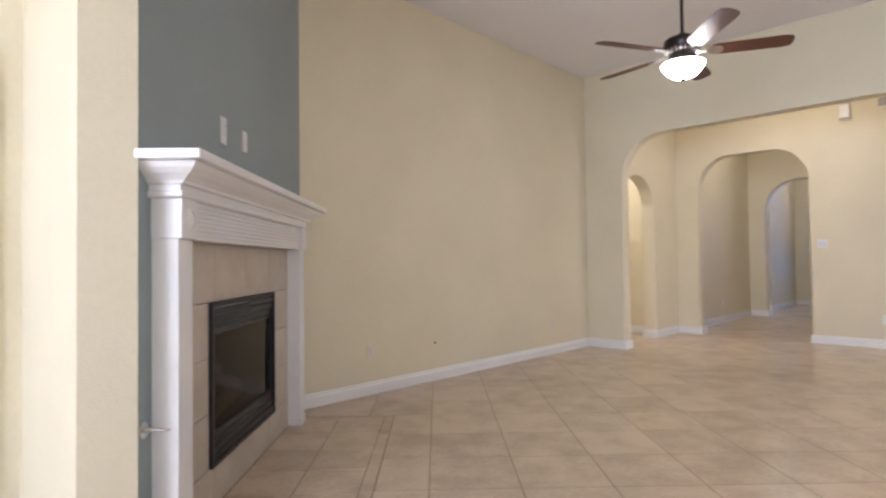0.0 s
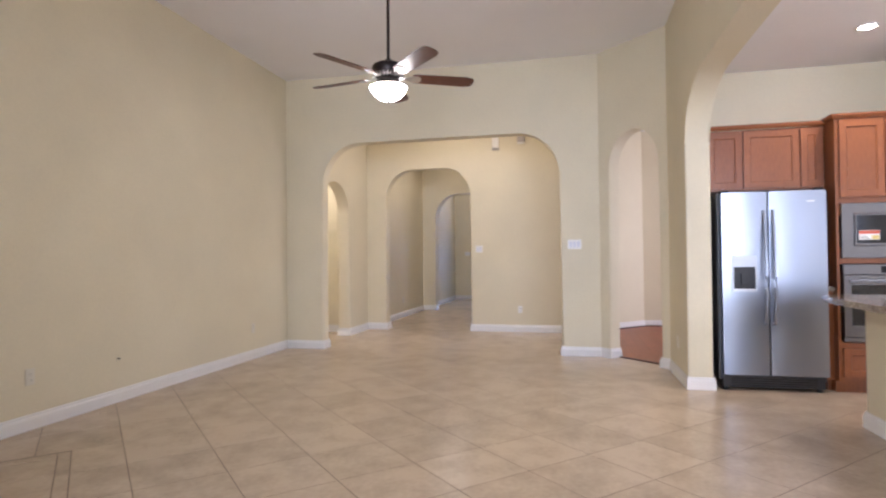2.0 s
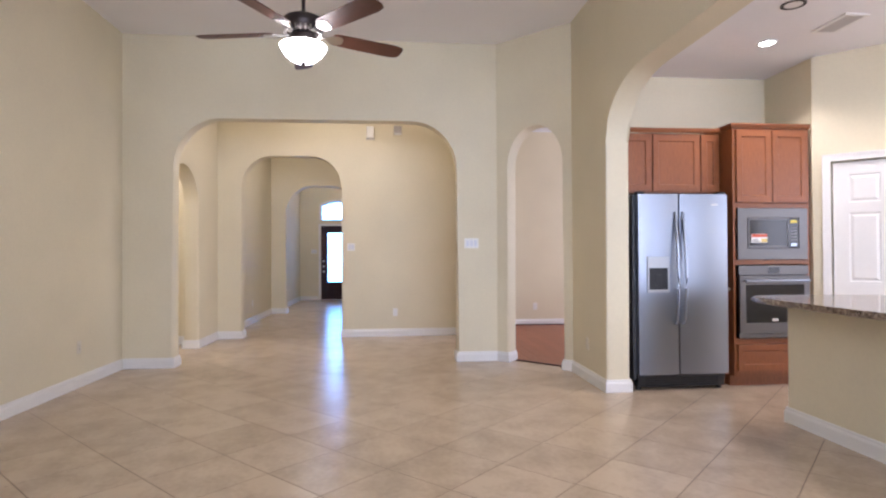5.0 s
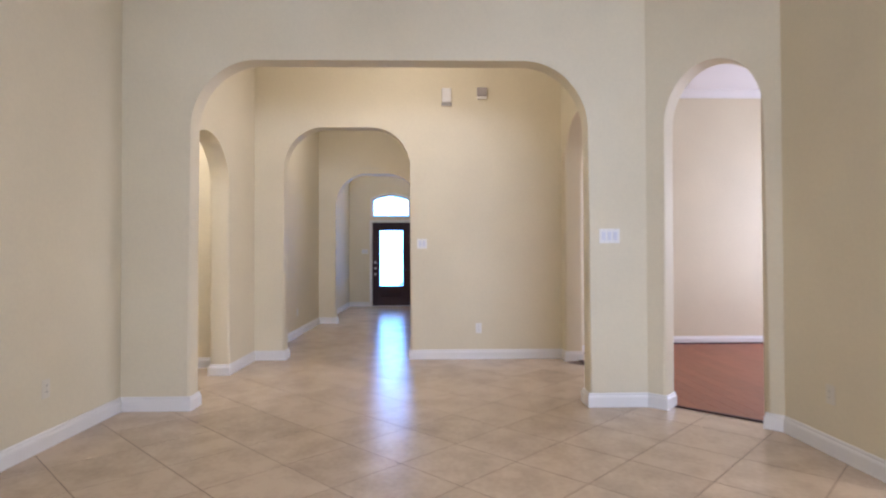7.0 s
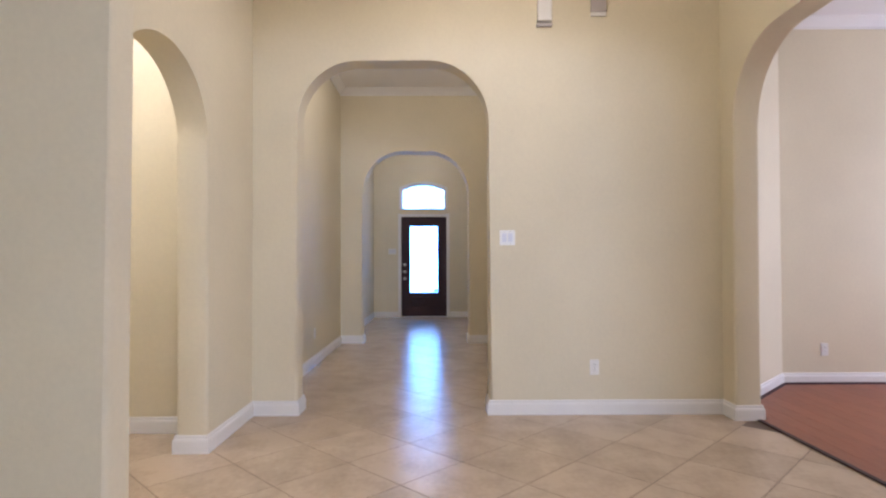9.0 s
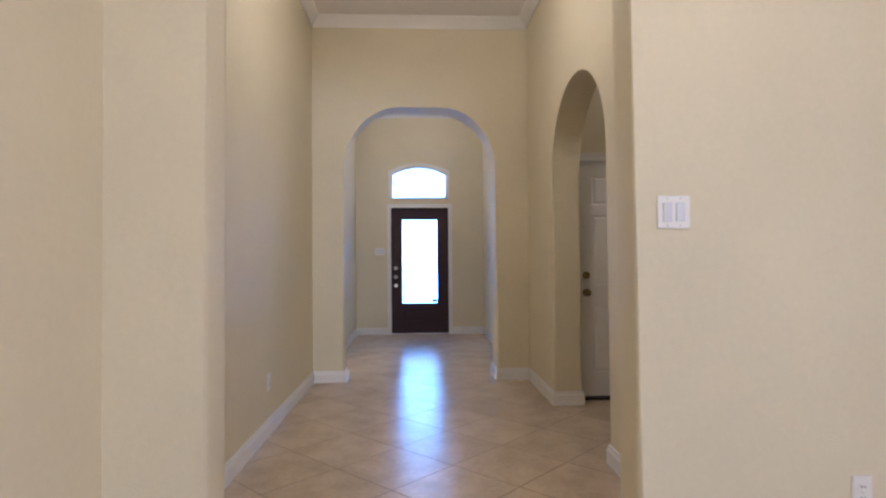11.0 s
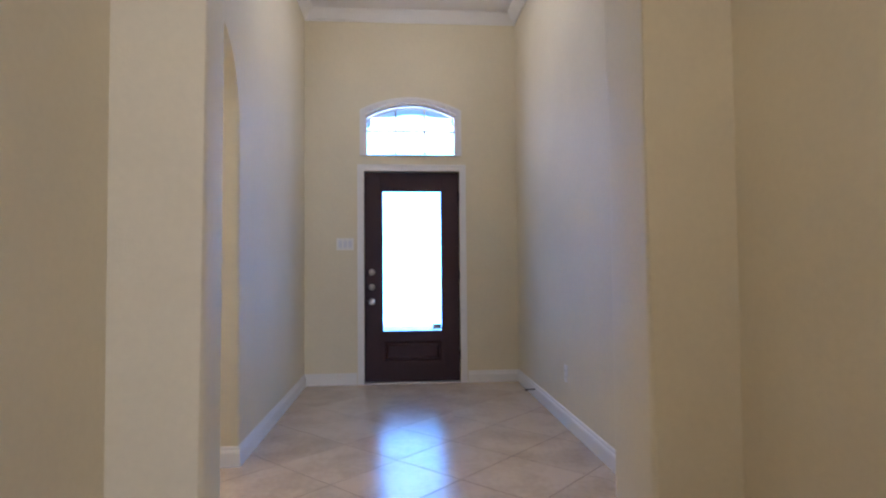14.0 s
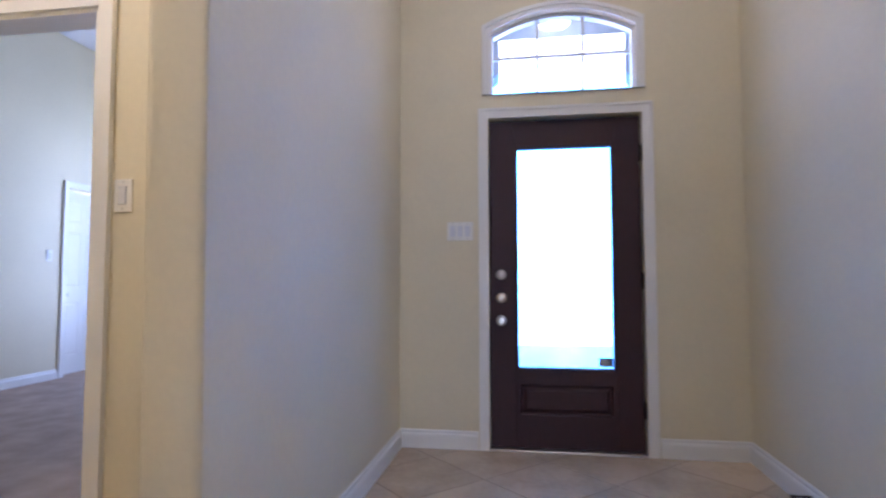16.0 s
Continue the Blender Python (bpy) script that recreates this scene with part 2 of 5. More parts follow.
def B(*a, **k):
    return box(bmesh.new(), *a, **k)


def prism(points, place, depth0, depth1, bevel_pts=None, bevel=0.0, seg=3):
    """Extrudes an outline (u, v) between two depths; place(u, v, d) gives the point. bevel_pts: indices of outline points whose edges are rounded."""
    bm = bmesh.new()
    a = [bm.verts.new(place(u, v, depth0)) for u, v in points]
    b = [bm.verts.new(place(u, v, depth1)) for u, v in points]
    n = len(points)
    bm.faces.new(a)
    bm.faces.new(b[::-1])
    for i in range(n):
        bm.faces.new((a[i], b[i], b[(i + 1) % n], a[(i + 1) % n]))
    if bevel and bevel_pts:
        es = []
        for i in bevel_pts:
            j = (i + 1) % n
            if j in bevel_pts:
                for loop in (a, b):
                    e = bm.edges.get((loop[i], loop[j]))
                    if e:
                        es.append(e)
        bmesh.ops.bevel(bm, geom=es, offset=bevel, segments=seg, profile=0.5, affect="EDGES")
    return bm


def arch_line(u0, u1, top, rx, rz, n=12):
    """Outline of an opening from the floor at u0 over the top to the floor at u1: square jambs and rounded shoulders."""
    pts = [(u0, 0.0)]
    for i in range(n + 1):
        t = i / n * math.pi / 2
        pts.append((u0 + rx - rx * math.cos(t), top - rz + rz * math.sin(t)))
    last = [(u1 - rx + rx * math.sin(i / n * math.pi / 2), top - rz + rz * math.cos(i / n * math.pi / 2)) for i in range(n + 1)]
    if abs(last[0][0] - pts[-1][0]) < 1e-4:
        last = last[1:]
    return pts + last + [(u1, 0.0)]


def wall(name, place, u0, u1, height, thick, openings=(), material=None, label="cream painted wall with fine orange-peel texture", z0=0.0):
    """A wall with openings cut down to the floor. openings: (u0, u1, top, rx, rz); their edges are rounded plaster."""
    pts, soft = [(u0, z0)], []
    for o in openings:
        line = [(u, max(v, z0)) for u, v in (arch_line(*o) if o[3] else [(o[0], 0), (o[0], o[2]), (o[1], o[2]), (o[1], 0)])]
        k = len(pts)
        pts += line
        if o[3]:
            soft += list(range(k, k + len(line)))
    pts += [(u1, z0), (u1, height), (u0, height)]
    bm = prism(pts, place, 0.0, thick, soft, 0.022)
    return setting(name, bm, material or PAINT, label, "wall", smooth=True)


def along(x, y, deg):
    """Placing for a wall that starts at x, y and runs at that angle; its depth lies to the left of the run."""
    c, s = math.cos(radians(deg)), math.sin(radians(deg))
    return lambda u, v, d: (x + c * u - s * d, y + s * u + c * d, v)


def sweep(path, profile, closed=False):
    """Sweeps a profile (out, up) along a floor path, mitred at the corners; out lies to the right of the run."""
    bm = bmesh.new()
    n, rings = len(path), []
    for i, p in enumerate(path):
        p = Vector(p)
        a = (p - Vector(path[i - 1])).normalized() if (i or closed) else None
        b = (Vector(path[(i + 1) % n]) - p).normalized() if (i < n - 1 or closed) else None
        a, b = a or b, b or a
        na, nb = Vector((a.y, -a.x)), Vector((b.y, -b.x))
        m = (na + nb)
        m = m / max(0.2, m.length_squared) * 2 if m.length > 1e-6 else na
        rings.append([bm.verts.new((p.x + m.x * o, p.y + m.y * o, z)) for o, z in profile])
    k = len(profile)
    for i in range(n if closed else n - 1):
        r0, r1 = rings[i], rings[(i + 1) % n]
        for j in range(k):
            bm.faces.new((r0[j], r1[j], r1[(j + 1) % k], r0[(j + 1) % k]))
    if not closed:
        bm.faces.new(rings[0])
        bm.faces.new(rings[-1][::-1])
    return bm


SKIRT = [(0, 0.0), (0.017, 0.0), (0.017, 0.075), (0.014, 0.086), (0.009, 0.092), (0.009, 0.104), (0.005, 0.112), (0, 0.112)]
CROWN = [(0, 0.0), (0.012, 0.0), (0.018, 0.02), (0.05, 0.06), (0.078, 0.085), (0.085, 0.10), (0, 0.10)]


def skirt(*path, closed=False):
    return setting("baseboard", sweep(path, SKIRT, closed), TRIM, "white painted moulded baseboard along the wall", "baseboard")


def crown(path, ceiling):
    return setting("crown_trim", sweep(path, [(o, ceiling - 0.10 + z) for o, z in CROWN]), TRIM, "white crown moulding below the ceiling", "moulding")


def disc(bm, r, z0, z1, n=24, r1=None, cx=0, cy=0):
    """A short round body between two heights."""
    r1 = r if r1 is None else r1
    a = [bm.verts.new((cx + r * math.cos(2 * math.pi * i / n), cy + r * math.sin(2 * math.pi * i / n), z0)) for i in range(n)]
    b = [bm.verts.new((cx + r1 * math.cos(2 * math.pi * i / n), cy + r1 * math.sin(2 * math.pi * i / n), z1)) for i in range(n)]
    bm.faces.new(a[::-1])
    bm.faces.new(b)
    for i in range(n):
        bm.faces.new((a[i], a[(i + 1) % n], b[(i + 1) % n], b[i]))
    return bm


def turned(profile, n=28, cap=True):
    """A turned body from (radius, height) pairs."""
    bm = bmesh.new()
    rings = []
    for r, z in profile:
        rings.append([bm.verts.new((max(r, 1e-4) * math.cos(2 * math.pi * i / n), max(r, 1e-4) * math.sin(2 * math.pi * i / n), z)) for i in range(n)])
    for a, b in zip(rings, rings[1:]):
        for i in range(n):
            bm.faces.new((a[i], a[(i + 1) % n], b[(i + 1) % n], b[i]))
    if cap:
        bm.faces.new(rings[0][::-1])
        bm.faces.new(rings[-1])
    return bm


def tube(points, r, n=10):
    """A round rod bent along points."""
    bm, rings = bmesh.new(), []
    pts = [Vector(p) for p in points]
    for i, p in enumerate(pts):
        d = (pts[min(i + 1, len(pts) - 1)] - pts[max(i - 1, 0)]).normalized()
        q = d.to_track_quat("Z", "Y")
        rings.append([bm.verts.new(p + q @ Vector((r * math.cos(2 * math.pi * k / n), r * math.sin(2 * math.pi * k / n), 0))) for k in range(n)])
    for a, b in zip(rings, rings[1:]):
        for i in range(n):
            bm.faces.new((a[i], a[(i + 1) % n], b[(i + 1) % n], b[i]))
    bm.faces.new(rings[0][::-1])
    bm.faces.new(rings[-1])
    return bm


def raised(bm, x0, x1, z0, z1, y, edge=0.03, lift=0.006, sink=0.006):
    """A raised field on a face that looks to -y at depth y: a sunk moulding round a lifted panel."""
    r = [(0, 0), (edge * 0.3, sink), (edge * 0.5, sink), (edge, -lift)]
    rings = []
    for o, d in r:
        rings.append([bm.verts.new((x, y + d, z)) for x, z in ((x0 + o, z0 + o), (x1 - o, z0 + o), (x1 - o, z1 - o), (x0 + o, z1 - o))])
    for a, b in zip(rings, rings[1:]):
        for i in range(4):
            bm.faces.new((a[i], a[(i + 1) % 4], b[(i + 1) % 4], b[i]))
    bm.faces.new(rings[-1])
    return bm


def panel_slab(w, h, t, panels, edge=0.03, lift=0.0, sink=0.008):
    """A door leaf in x 0..w, z 0..h, its face at y = 0 looking to -y, cut into frame pieces round raised panels."""
    bm = bmesh.new()
    xs = sorted({0, w, *[p[0] for p in panels], *[p[1] for p in panels]})
    zs = sorted({0, h, *[p[2] for p in panels], *[p[3] for p in panels]})
    for a, b in zip(xs, xs[1:]):
        for c, d in zip(zs, zs[1:]):
            mx, mz = (a + b) / 2, (c + d) / 2
            if any(p[0] < mx < p[1] and p[2] < mz < p[3] for p in panels):
                continue
            bm.faces.new([bm.verts.new(v) for v in ((a, 0, c), (b, 0, c), (b, 0, d), (a, 0, d))])
    for p in panels:
        raised(bm, *p, 0.0, edge, lift, sink)
    for q in (((0, 0, 0), (0, t, 0), (0, t, h), (0, 0, h)), ((w, 0, 0), (w, 0, h), (w, t, h), (w, t, 0)), ((0, 0, h), (0, t, h), (w, t, h), (w, 0, h)), ((0, 0, 0), (w, 0, 0), (w, t, 0), (0, t, 0)), ((0, t, 0), (w, t, 0), (w, t, h), (0, t, h))):
        bm.faces.new([bm.verts.new(v) for v in q])
    bmesh.ops.remove_doubles(bm, verts=bm.verts, dist=1e-5)
    return bm


SIX = lambda w, h: [(x0 * w, x1 * w, z0 * h, z1 * h) for x0, x1 in ((0.15, 0.45), (0.55, 0.85)) for z0, z1 in ((0.10, 0.39), (0.47, 0.775), (0.82, 0.945))]

# ---- the structure: walls, ceilings ----
H = 3.68
# great room
wall("wall_arch_main", along(6.82, -0.2, 90), 0.42, 4.81, H, -0.17, [(0.965, 4.12, 2.765, 0.52, 0.55)])
wall("wall_great_north", along(2.2, 4.455, 0), 0.0, 4.62, H, 0.15)
wall("wall_fireplace", along(0.60, 2.70, 45), 0.0, 2.48, H, 0.14, [(0.65, 1.646, 0.98, 0, 0)], material=TEAL, label="grey-teal painted corner wall behind the fireplace")
wall("wall_nook_end", along(0.42, 2.68, 90), 0.0, 1.1, H, -0.19)
wall("wall_nook_north", along(-4.7, 3.66, 0), 0.0, 5.12, H, 0.12, [(4.02, 4.96, 2.08, 0, 0)])
wall("wall_narrow_arch", along(6.143, -0.377, 45), -0.02, 0.957, H, -0.17, [(0.11, 0.81, 2.66, 0.345, 0.45)])
wall("wall_kitchen_arch", along(-3.1, -0.377, 0), -1.6, 9.48, H, -0.21, [(1.3, 8.31, 2.70, 0.72, 0.48)])
# west end, unseen, with openings added to let light in
for z0, z1 in ((0.0, 0.7), (2.8, H)):
    setting("wall_west", B(-4.7, -4.55, -5.1, 3.78, z0, z1), PAINT, "unseen cream end wall below and above the added light openings", "wall")
for y0, y1 in ((-5.1, -3.0), (-1.0, -0.7), (0.7, 0.8), (2.2, 3.78)):
    setting("wall_west", B(-4.7, -4.55, y0, y1, 0.7, 2.8), PAINT, "unseen cream end wall between the added light openings", "wall")
# kitchen openings are unseen, cut to hold the added daylight lamps
setting("wall_south", B(-4.7, 5.0, -5.1, -4.95, 0, 0.9), PAINT, "unseen cream wall below the added kitchen light openings", "wall")
setting("wall_south", B(-4.7, 5.0, -5.1, -4.95, 2.6, 3.05), PAINT, "unseen cream wall over the added kitchen light openings", "wall")
setting("wall_south", B(-4.7, -4.35, -5.1, -4.95, 0.9, 2.6), PAINT, "unseen cream wall beside an added kitchen light opening", "wall")
setting("wall_south", B(-2.05, 0.8, -5.1, -4.95, 0.9, 2.6), PAINT, "unseen cream wall between the added kitchen light openings", "wall")
setting("wall_south", B(2.7, 5.0, -5.1, -4.95, 0.9, 2.6), PAINT, "unseen cream wall beside an added kitchen light opening", "wall")
# glowing sheet outside the added west openings
setting("backdrop", B(-5.2, -5.15, -3.5, 3.2, 0.2, 3.2), OUTSIDE, "glowing sheet added beyond the unseen west openings", "backdrop")
# kitchen
setting("wall_kitchen_back", B(5.93, 6.07, -2.52, -0.585, 0, 3.06), PAINT, "cream painted kitchen wall behind the refrigerator", "wall")
setting("wall_kitchen_side", B(5.27, 5.93, -2.52, -2.39, 0, 3.06), PAINT, "cream painted short wall beside the oven cabinet", "wall")
wall("wall_pantry", along(3.44, -4.20, 45), -0.8, 2.57, 3.06, -0.13, [(1.63, 2.43, 2.06, 0, 0)])
setting("ceiling_kitchen", B(-4.65, 6.0, -5.0, -0.58, 3.05, 3.12), CEIL, "white textured kitchen ceiling", "ceiling")
# vestibule
wall("wall_vestibule_north", along(6.9, 4.09, 0), 0.05, 2.1, H, 0.19, [(0.22, 1.25, 2.38, 0.515, 0.46)])
wall("wall_vestibule_south", along(6.9, 0.475, 0), 0.08, 2.1, H, -0.19, [(0.26, 1.90, 2.735, 0.55, 0.55)])
wall("wall_arch_hall", along(8.98, 0.30, 90), 0.0, 4.2, H, -0.19, [(1.970, 3.445, 2.73, 0.46, 0.48)])
setting("wall_passage_end", B(8.56, 8.68, 4.27, 6.0, 0, H), PAINT, "pale cream wall of the side passage", "wall")
setting("wall_passage_end", B(6.7, 6.82, 4.60, 6.0, 0, H), PAINT, "pale cream wall of the side passage", "wall")
setting("wall_passage_end", B(6.7, 8.68, 6.0, 6.1, 0, H), PAINT, "pale cream wall of the side passage", "wall")
# hall
wall("wall_hall_north", along(9.17, 4.07, 0), -0.02, 3.5, H, 0.15)
wall("wall_hall_south", along(9.17, 1.92, 0), -0.02, 3.5, H, -0.23, [(1.12, 2.45, 2.50, 0.665, 0.62)])
entry_line = along(12.64, 1.75, 90)   # this wall is thicker towards its south jamb
wall("wall_arch_entry", lambda u, v, d: entry_line(u, v, d * (1 - 0.465 * min(1, max(0, (u - 0.5) / 1.51)))), 0.0, 2.5, H, -0.355, [(0.50, 2.01, 2.725, 0.55, 0.62)])
# side hall with the garage door
wall("wall_garage_door", along(11.76, 0.2, 90), 0.0, 1.50, H, -0.12, [(0.70, 1.47, 2.03, 0, 0)])
setting("wall_side_hall", B(9.9, 11.9, 0.1, 0.2, 0, H), PAINT, "cream painted end wall of the side hall", "wall")
setting("wall_side_hall", B(9.9, 10.02, 0.2, 1.69, 0, H), PAINT, "cream painted wall of the side hall", "wall")
# entry
wall("wall_entry_north", along(12.83, 4.03, 0), -0.02, 3.5, H, 0.17, [(0.17, 1.17, 2.46, 0.50, 0.52)])
wall("wall_entry_south", along(12.83, 1.965, 0), -0.02, 3.5, H, -0.15)
wall("wall_front", along(16.19, 1.8, 90), 0.0, 2.45, 2.205, -0.17, [(0.735, 1.665, 2.055, 0, 0)])
top = [(0.0, 2.205), (0.755, 2.205)] + [(0.755 + 0.90 * i / 16, 2.612 + 0.12 * (1 - (i / 8 - 1) ** 2)) for i in range(17)] + [(1.655, 2.205), (2.45, 2.205), (2.45, H), (0, H)]
setting("wall_front_upper", prism(top, along(16.19, 1.8, 90), 0, -0.17), PAINT, "cream painted wall round the arched transom", "wall")
# alcove and bedroom
wall("wall_alcove_east", along(14.5, 4.19, 90), 0.0, 4.2, H, -0.12, [(0.58, 1.39, 2.05, 0, 0)])
setting("wall_alcove", B(12.6, 12.75, 4.2, 6.2, 0, H), PAINT, "cream painted alcove wall", "wall")
setting("wall_alcove", B(12.6, 14.5, 6.1, 6.2, 0, H), PAINT, "cream painted alcove wall", "wall")
wall("wall_bedroom_north", along(14.5, 8.15, 0), 0.0, 4.8, H, 0.12, [(3.55, 4.33, 2.05, 0, 0)])
setting("wall_bedroom_south", B(14.62, 19.3, 4.2, 4.32, 0, H), PAINT, "pale painted bedroom wall", "wall")
for y0, y1, z0, z1 in ((4.3, 6.35, 0, H), (7.65, 8.15, 0, H), (6.35, 7.65, 0, 0.35), (6.35, 7.65, 2.1, 2.35), (6.35, 7.65, 2.95, H)):
    setting("wall_bedroom_east", B(19.2, 19.32, y0, y1, z0, z1), PAINT, "pale painted bedroom wall round the window", "wall")
# dining room
wall("wall_dining_diagonal", along(9.10, 0.285, -45), 0.0, 1.2, H, 0.12)
setting("wall_dining_east", B(9.95, 10.08, -4.1, -0.5, 0, H), PAINT, "cream painted dining room wall", "wall")
setting("wall_dining_west", B(6.08, 6.2, -4.1, -0.59, 0, H), PAINT, "cream painted dining room wall", "wall")
for x0, x1, z0, z1 in ((6.1, 7.35, 0, H), (9.45, 10.0, 0, H), (7.35, 9.45, 0, 0.8), (7.35, 9.45, 2.6, H)):
    setting("wall_dining_south", B(x0, x1, -4.1, -3.95, z0, z1), PAINT, "cream painted dining room wall round the window", "wall")
# ceilings
setting("ceiling_great_room", B(-4.7, 6.99, -0.5, 4.7, H, H + 0.08), CEIL, "white textured ceiling of the great room", "ceiling")
setting("ceiling_vestibule", B(6.99, 9.05, 0.3, 6.1, H, H + 0.08), CEIL, "white textured ceiling", "ceiling")
setting("ceiling_hall", B(9.05, 12.7, 0.05, 4.2, 3.62, 3.68), CEIL, "white textured hall ceiling", "ceiling")
setting("ceiling_entry", B(12.7, 16.4, 1.8, 4.15, 3.62, 3.68), CEIL, "white textured entry ceiling", "ceiling")
setting("ceiling_bedroom", B(12.6, 19.4, 4.15, 9.1, 3.69, 3.77), CEIL, "white textured bedroom ceiling", "ceiling")
setting("ceiling_dining", prism([(6.1, -4.05), (10.05, -4.05), (10.05, -0.5), (9.2, 0.3), (7.02, 0.3), (6.46, -0.48), (6.1, -0.55)], lambda u, v, d: (u, v, d), 3.46, 3.54), CEIL, "white dining room ceiling", "ceiling")
crown([(10.0 - 0.05, -3.95), (9.95, -0.565), (9.10, 0.285), (7.1, 0.285)][::-1], 3.46)
crown([(9.17, 4.07), (12.64, 4.07), (12.64, 1.92), (9.17, 1.92)], 3.62)
crown([(12.83, 4.03), (16.19, 4.03), (16.19, 1.965), (12.83, 1.965)], 3.62)

# baseboards (each run keeps the wall on its left hand)
skirt((2.36, 4.455), (6.82, 4.455), (6.82, 3.92), (6.99, 3.92), (6.99, 4.09), (7.12, 4.09), (7.12, 4.28))
skirt((8.56, 6.0), (8.56, 4.28), (8.15, 4.28), (8.15, 4.09), (8.98, 4.09), (8.98, 3.745), (9.17, 3.745), (9.17, 4.07), (12.64, 4.07), (12.64, 3.76), (12.83, 3.76), (12.83, 4.03), (13.0, 4.03), (13.0, 4.2))
skirt((14.5, 4.70), (14.5, 4.2), (14.0, 4.2), (14.0, 4.03), (16.19, 4.03), (16.19, 3.535))
skirt((16.19, 2.465), (16.19, 1.965), (12.995, 1.965), (12.995, 2.25), (12.64, 2.25), (12.64, 1.92), (11.62, 1.92), (11.62, 1.69), (11.76, 1.69))
skirt((11.76, 0.84), (11.76, 0.2), (10.02, 0.2), (10.02, 1.69), (10.29, 1.69), (10.29, 1.92), (9.17, 1.92), (9.17, 2.270), (8.98, 2.270), (8.98, 0.475), (8.80, 0.475), (8.80, 0.285), (9.10, 0.285), (9.95, -0.565), (9.95, -3.9))
skirt((7.16, 0.285), (7.16, 0.475), (6.99, 0.475), (6.99, 0.765), (6.82, 0.765), (6.82, 0.30), (6.716, 0.196), (6.836, 0.076))
skirt((6.34, -0.42), (6.221, -0.299), (6.143, -0.377), (5.21, -0.377), (5.21, -0.587), (5.93, -0.587))
skirt((0.36, 3.66), (0.42, 3.66), (0.42, 2.68), (0.61, 2.68))
skirt((19.2, 4.4), (19.2, 4.32), (14.62, 4.32), (14.62, 4.70))
skirt((14.62, 8.15), (17.98, 8.15))

# ---- doors and windows ----
def casing(name, place, u0, u1, top, label="white painted moulded door casing", w=0.065, out=0.016, foot=0.0):
    """Flat moulded boards round an opening, standing proud of the wall face at depth 0 (towards negative depth)."""
    t = thing(name, Matrix.Identity(4), label, "door casing")
    t["kind"] = "structure"
    for nm, pts in (("side_board", [(u0 - w, foot), (u0, foot), (u0, top), (u0 - w, top + w)]), ("side_board", [(u1, foot), (u1 + w, foot), (u1 + w, top + w), (u1, top)]), ("head_board", [(u0, top), (u1, top), (u1 + w, top + w), (u0 - w, top + w)])):
        part(nm, prism(pts, place, -out, 0.0), TRIM, t)
    for nm, pts in (("edge_bead", [(u0 - w, foot), (u0 - w + 0.016, foot), (u0 - w + 0.016, top + w - 0.016), (u0 - w, top + w)]), ("edge_bead", [(u1 + w - 0.016, foot), (u1 + w, foot), (u1 + w, top + w), (u1 + w - 0.016, top + w - 0.016)]), ("edge_bead", [(u0 - w + 0.016, top + w - 0.016), (u1 + w - 0.016, top + w - 0.016), (u1 + w, top + w), (u0 - w, top + w)])):
        part(nm, prism(pts, place, -out - 0.007, -out), TRIM, t)
    return t


KNOB = [(0.0, 0.0), (0.033, 0.0), (0.033, 0.006), (0.028, 0.011), (0.012, 0.014), (0.011, 0.03), (0.018, 0.034), (0.027, 0.044), (0.028, 0.054), (0.022, 0.064), (0.0, 0.067)]
BOLT = [(0.0, 0.0), (0.032, 0.0), (0.032, 0.007), (0.026, 0.016), (0.014, 0.019), (0.012, 0.028), (0.0, 0.029)]


def knob(parent, x, y, z, material, profile=KNOB, name="knob", label=""):
    k = part(name, turned(profile, 20), material, parent, label, smooth=True)
    k.matrix_local = pose(x, y, z, 90, 0, 0)
    return k


def six_panel_door(name, m, w, h, label, knob_x, hinge_x, knob_mat, deadbolt=False, structure=True):
    d = thing(name, m, label, "door")
    d["kind"] = "structure"
    part("leaf", panel_slab(w, h, 0.035, SIX(w, h), 0.035, 0.002, 0.005), TRIM, d)
    knob(d, knob_x, 0, 0.875, knob_mat, label="round metal knob")
    if deadbolt:
        knob(d, knob_x, 0, 1.02, knob_mat, BOLT, "deadbolt", "round metal deadbolt")
    for z in (0.2, h / 2, h - 0.22):
        hg = part("hinge", B(hinge_x - 0.008, hinge_x + 0.008, -0.012, 0.002, z - 0.05, z + 0.05, bevel=0.004), TRIM, d, "painted butt hinge")
    return d


# garage entry door: faces the hall arch (local -y looks to world -x)
six_panel_door("door_garage", pose(11.770, 1.655, 0.035, 0, 0, -90), 0.74, 1.975, "white six-panel door with brass knob and deadbolt", 0.055, 0.735, BRASS, True)
gt = casing("door_trim_garage", lambda u, v, d: (11.76 + d, 0.2 + u, v), 0.70, 1.47, 2.03)
setting("threshold", B(11.745, 11.86, 0.905, 1.665, 0.0, 0.03, bevel=0.006), BLACK, "dark metal threshold under the garage door", "threshold")
# pantry door on the diagonal kitchen wall
pm = pose(3.44, -4.20, 0, 0, 0, 45)
place_p = lambda u, v, d: tuple(pm @ Vector((u, -d, v)))
pd = six_panel_door("door_pantry", pm @ pose(2.415, -0.012, 0.01, 0, 0, 180), 0.77, 2.035, "white six-panel pantry door, closed", 0.71, 0.005, NICKEL)
casing("door_trim_pantry", place_p, 1.63, 2.43, 2.06)
# nook door
six_panel_door("door_nook", pose(-0.665, 3.69, 0.01), 0.91, 2.05, "white six-panel door in the nook, closed", 0.85, 0.005, NICKEL)
casing("door_trim_nook", lambda u, v, d: (-3.1 + u, 3.66 + d, v), 2.42, 3.36, 2.08)
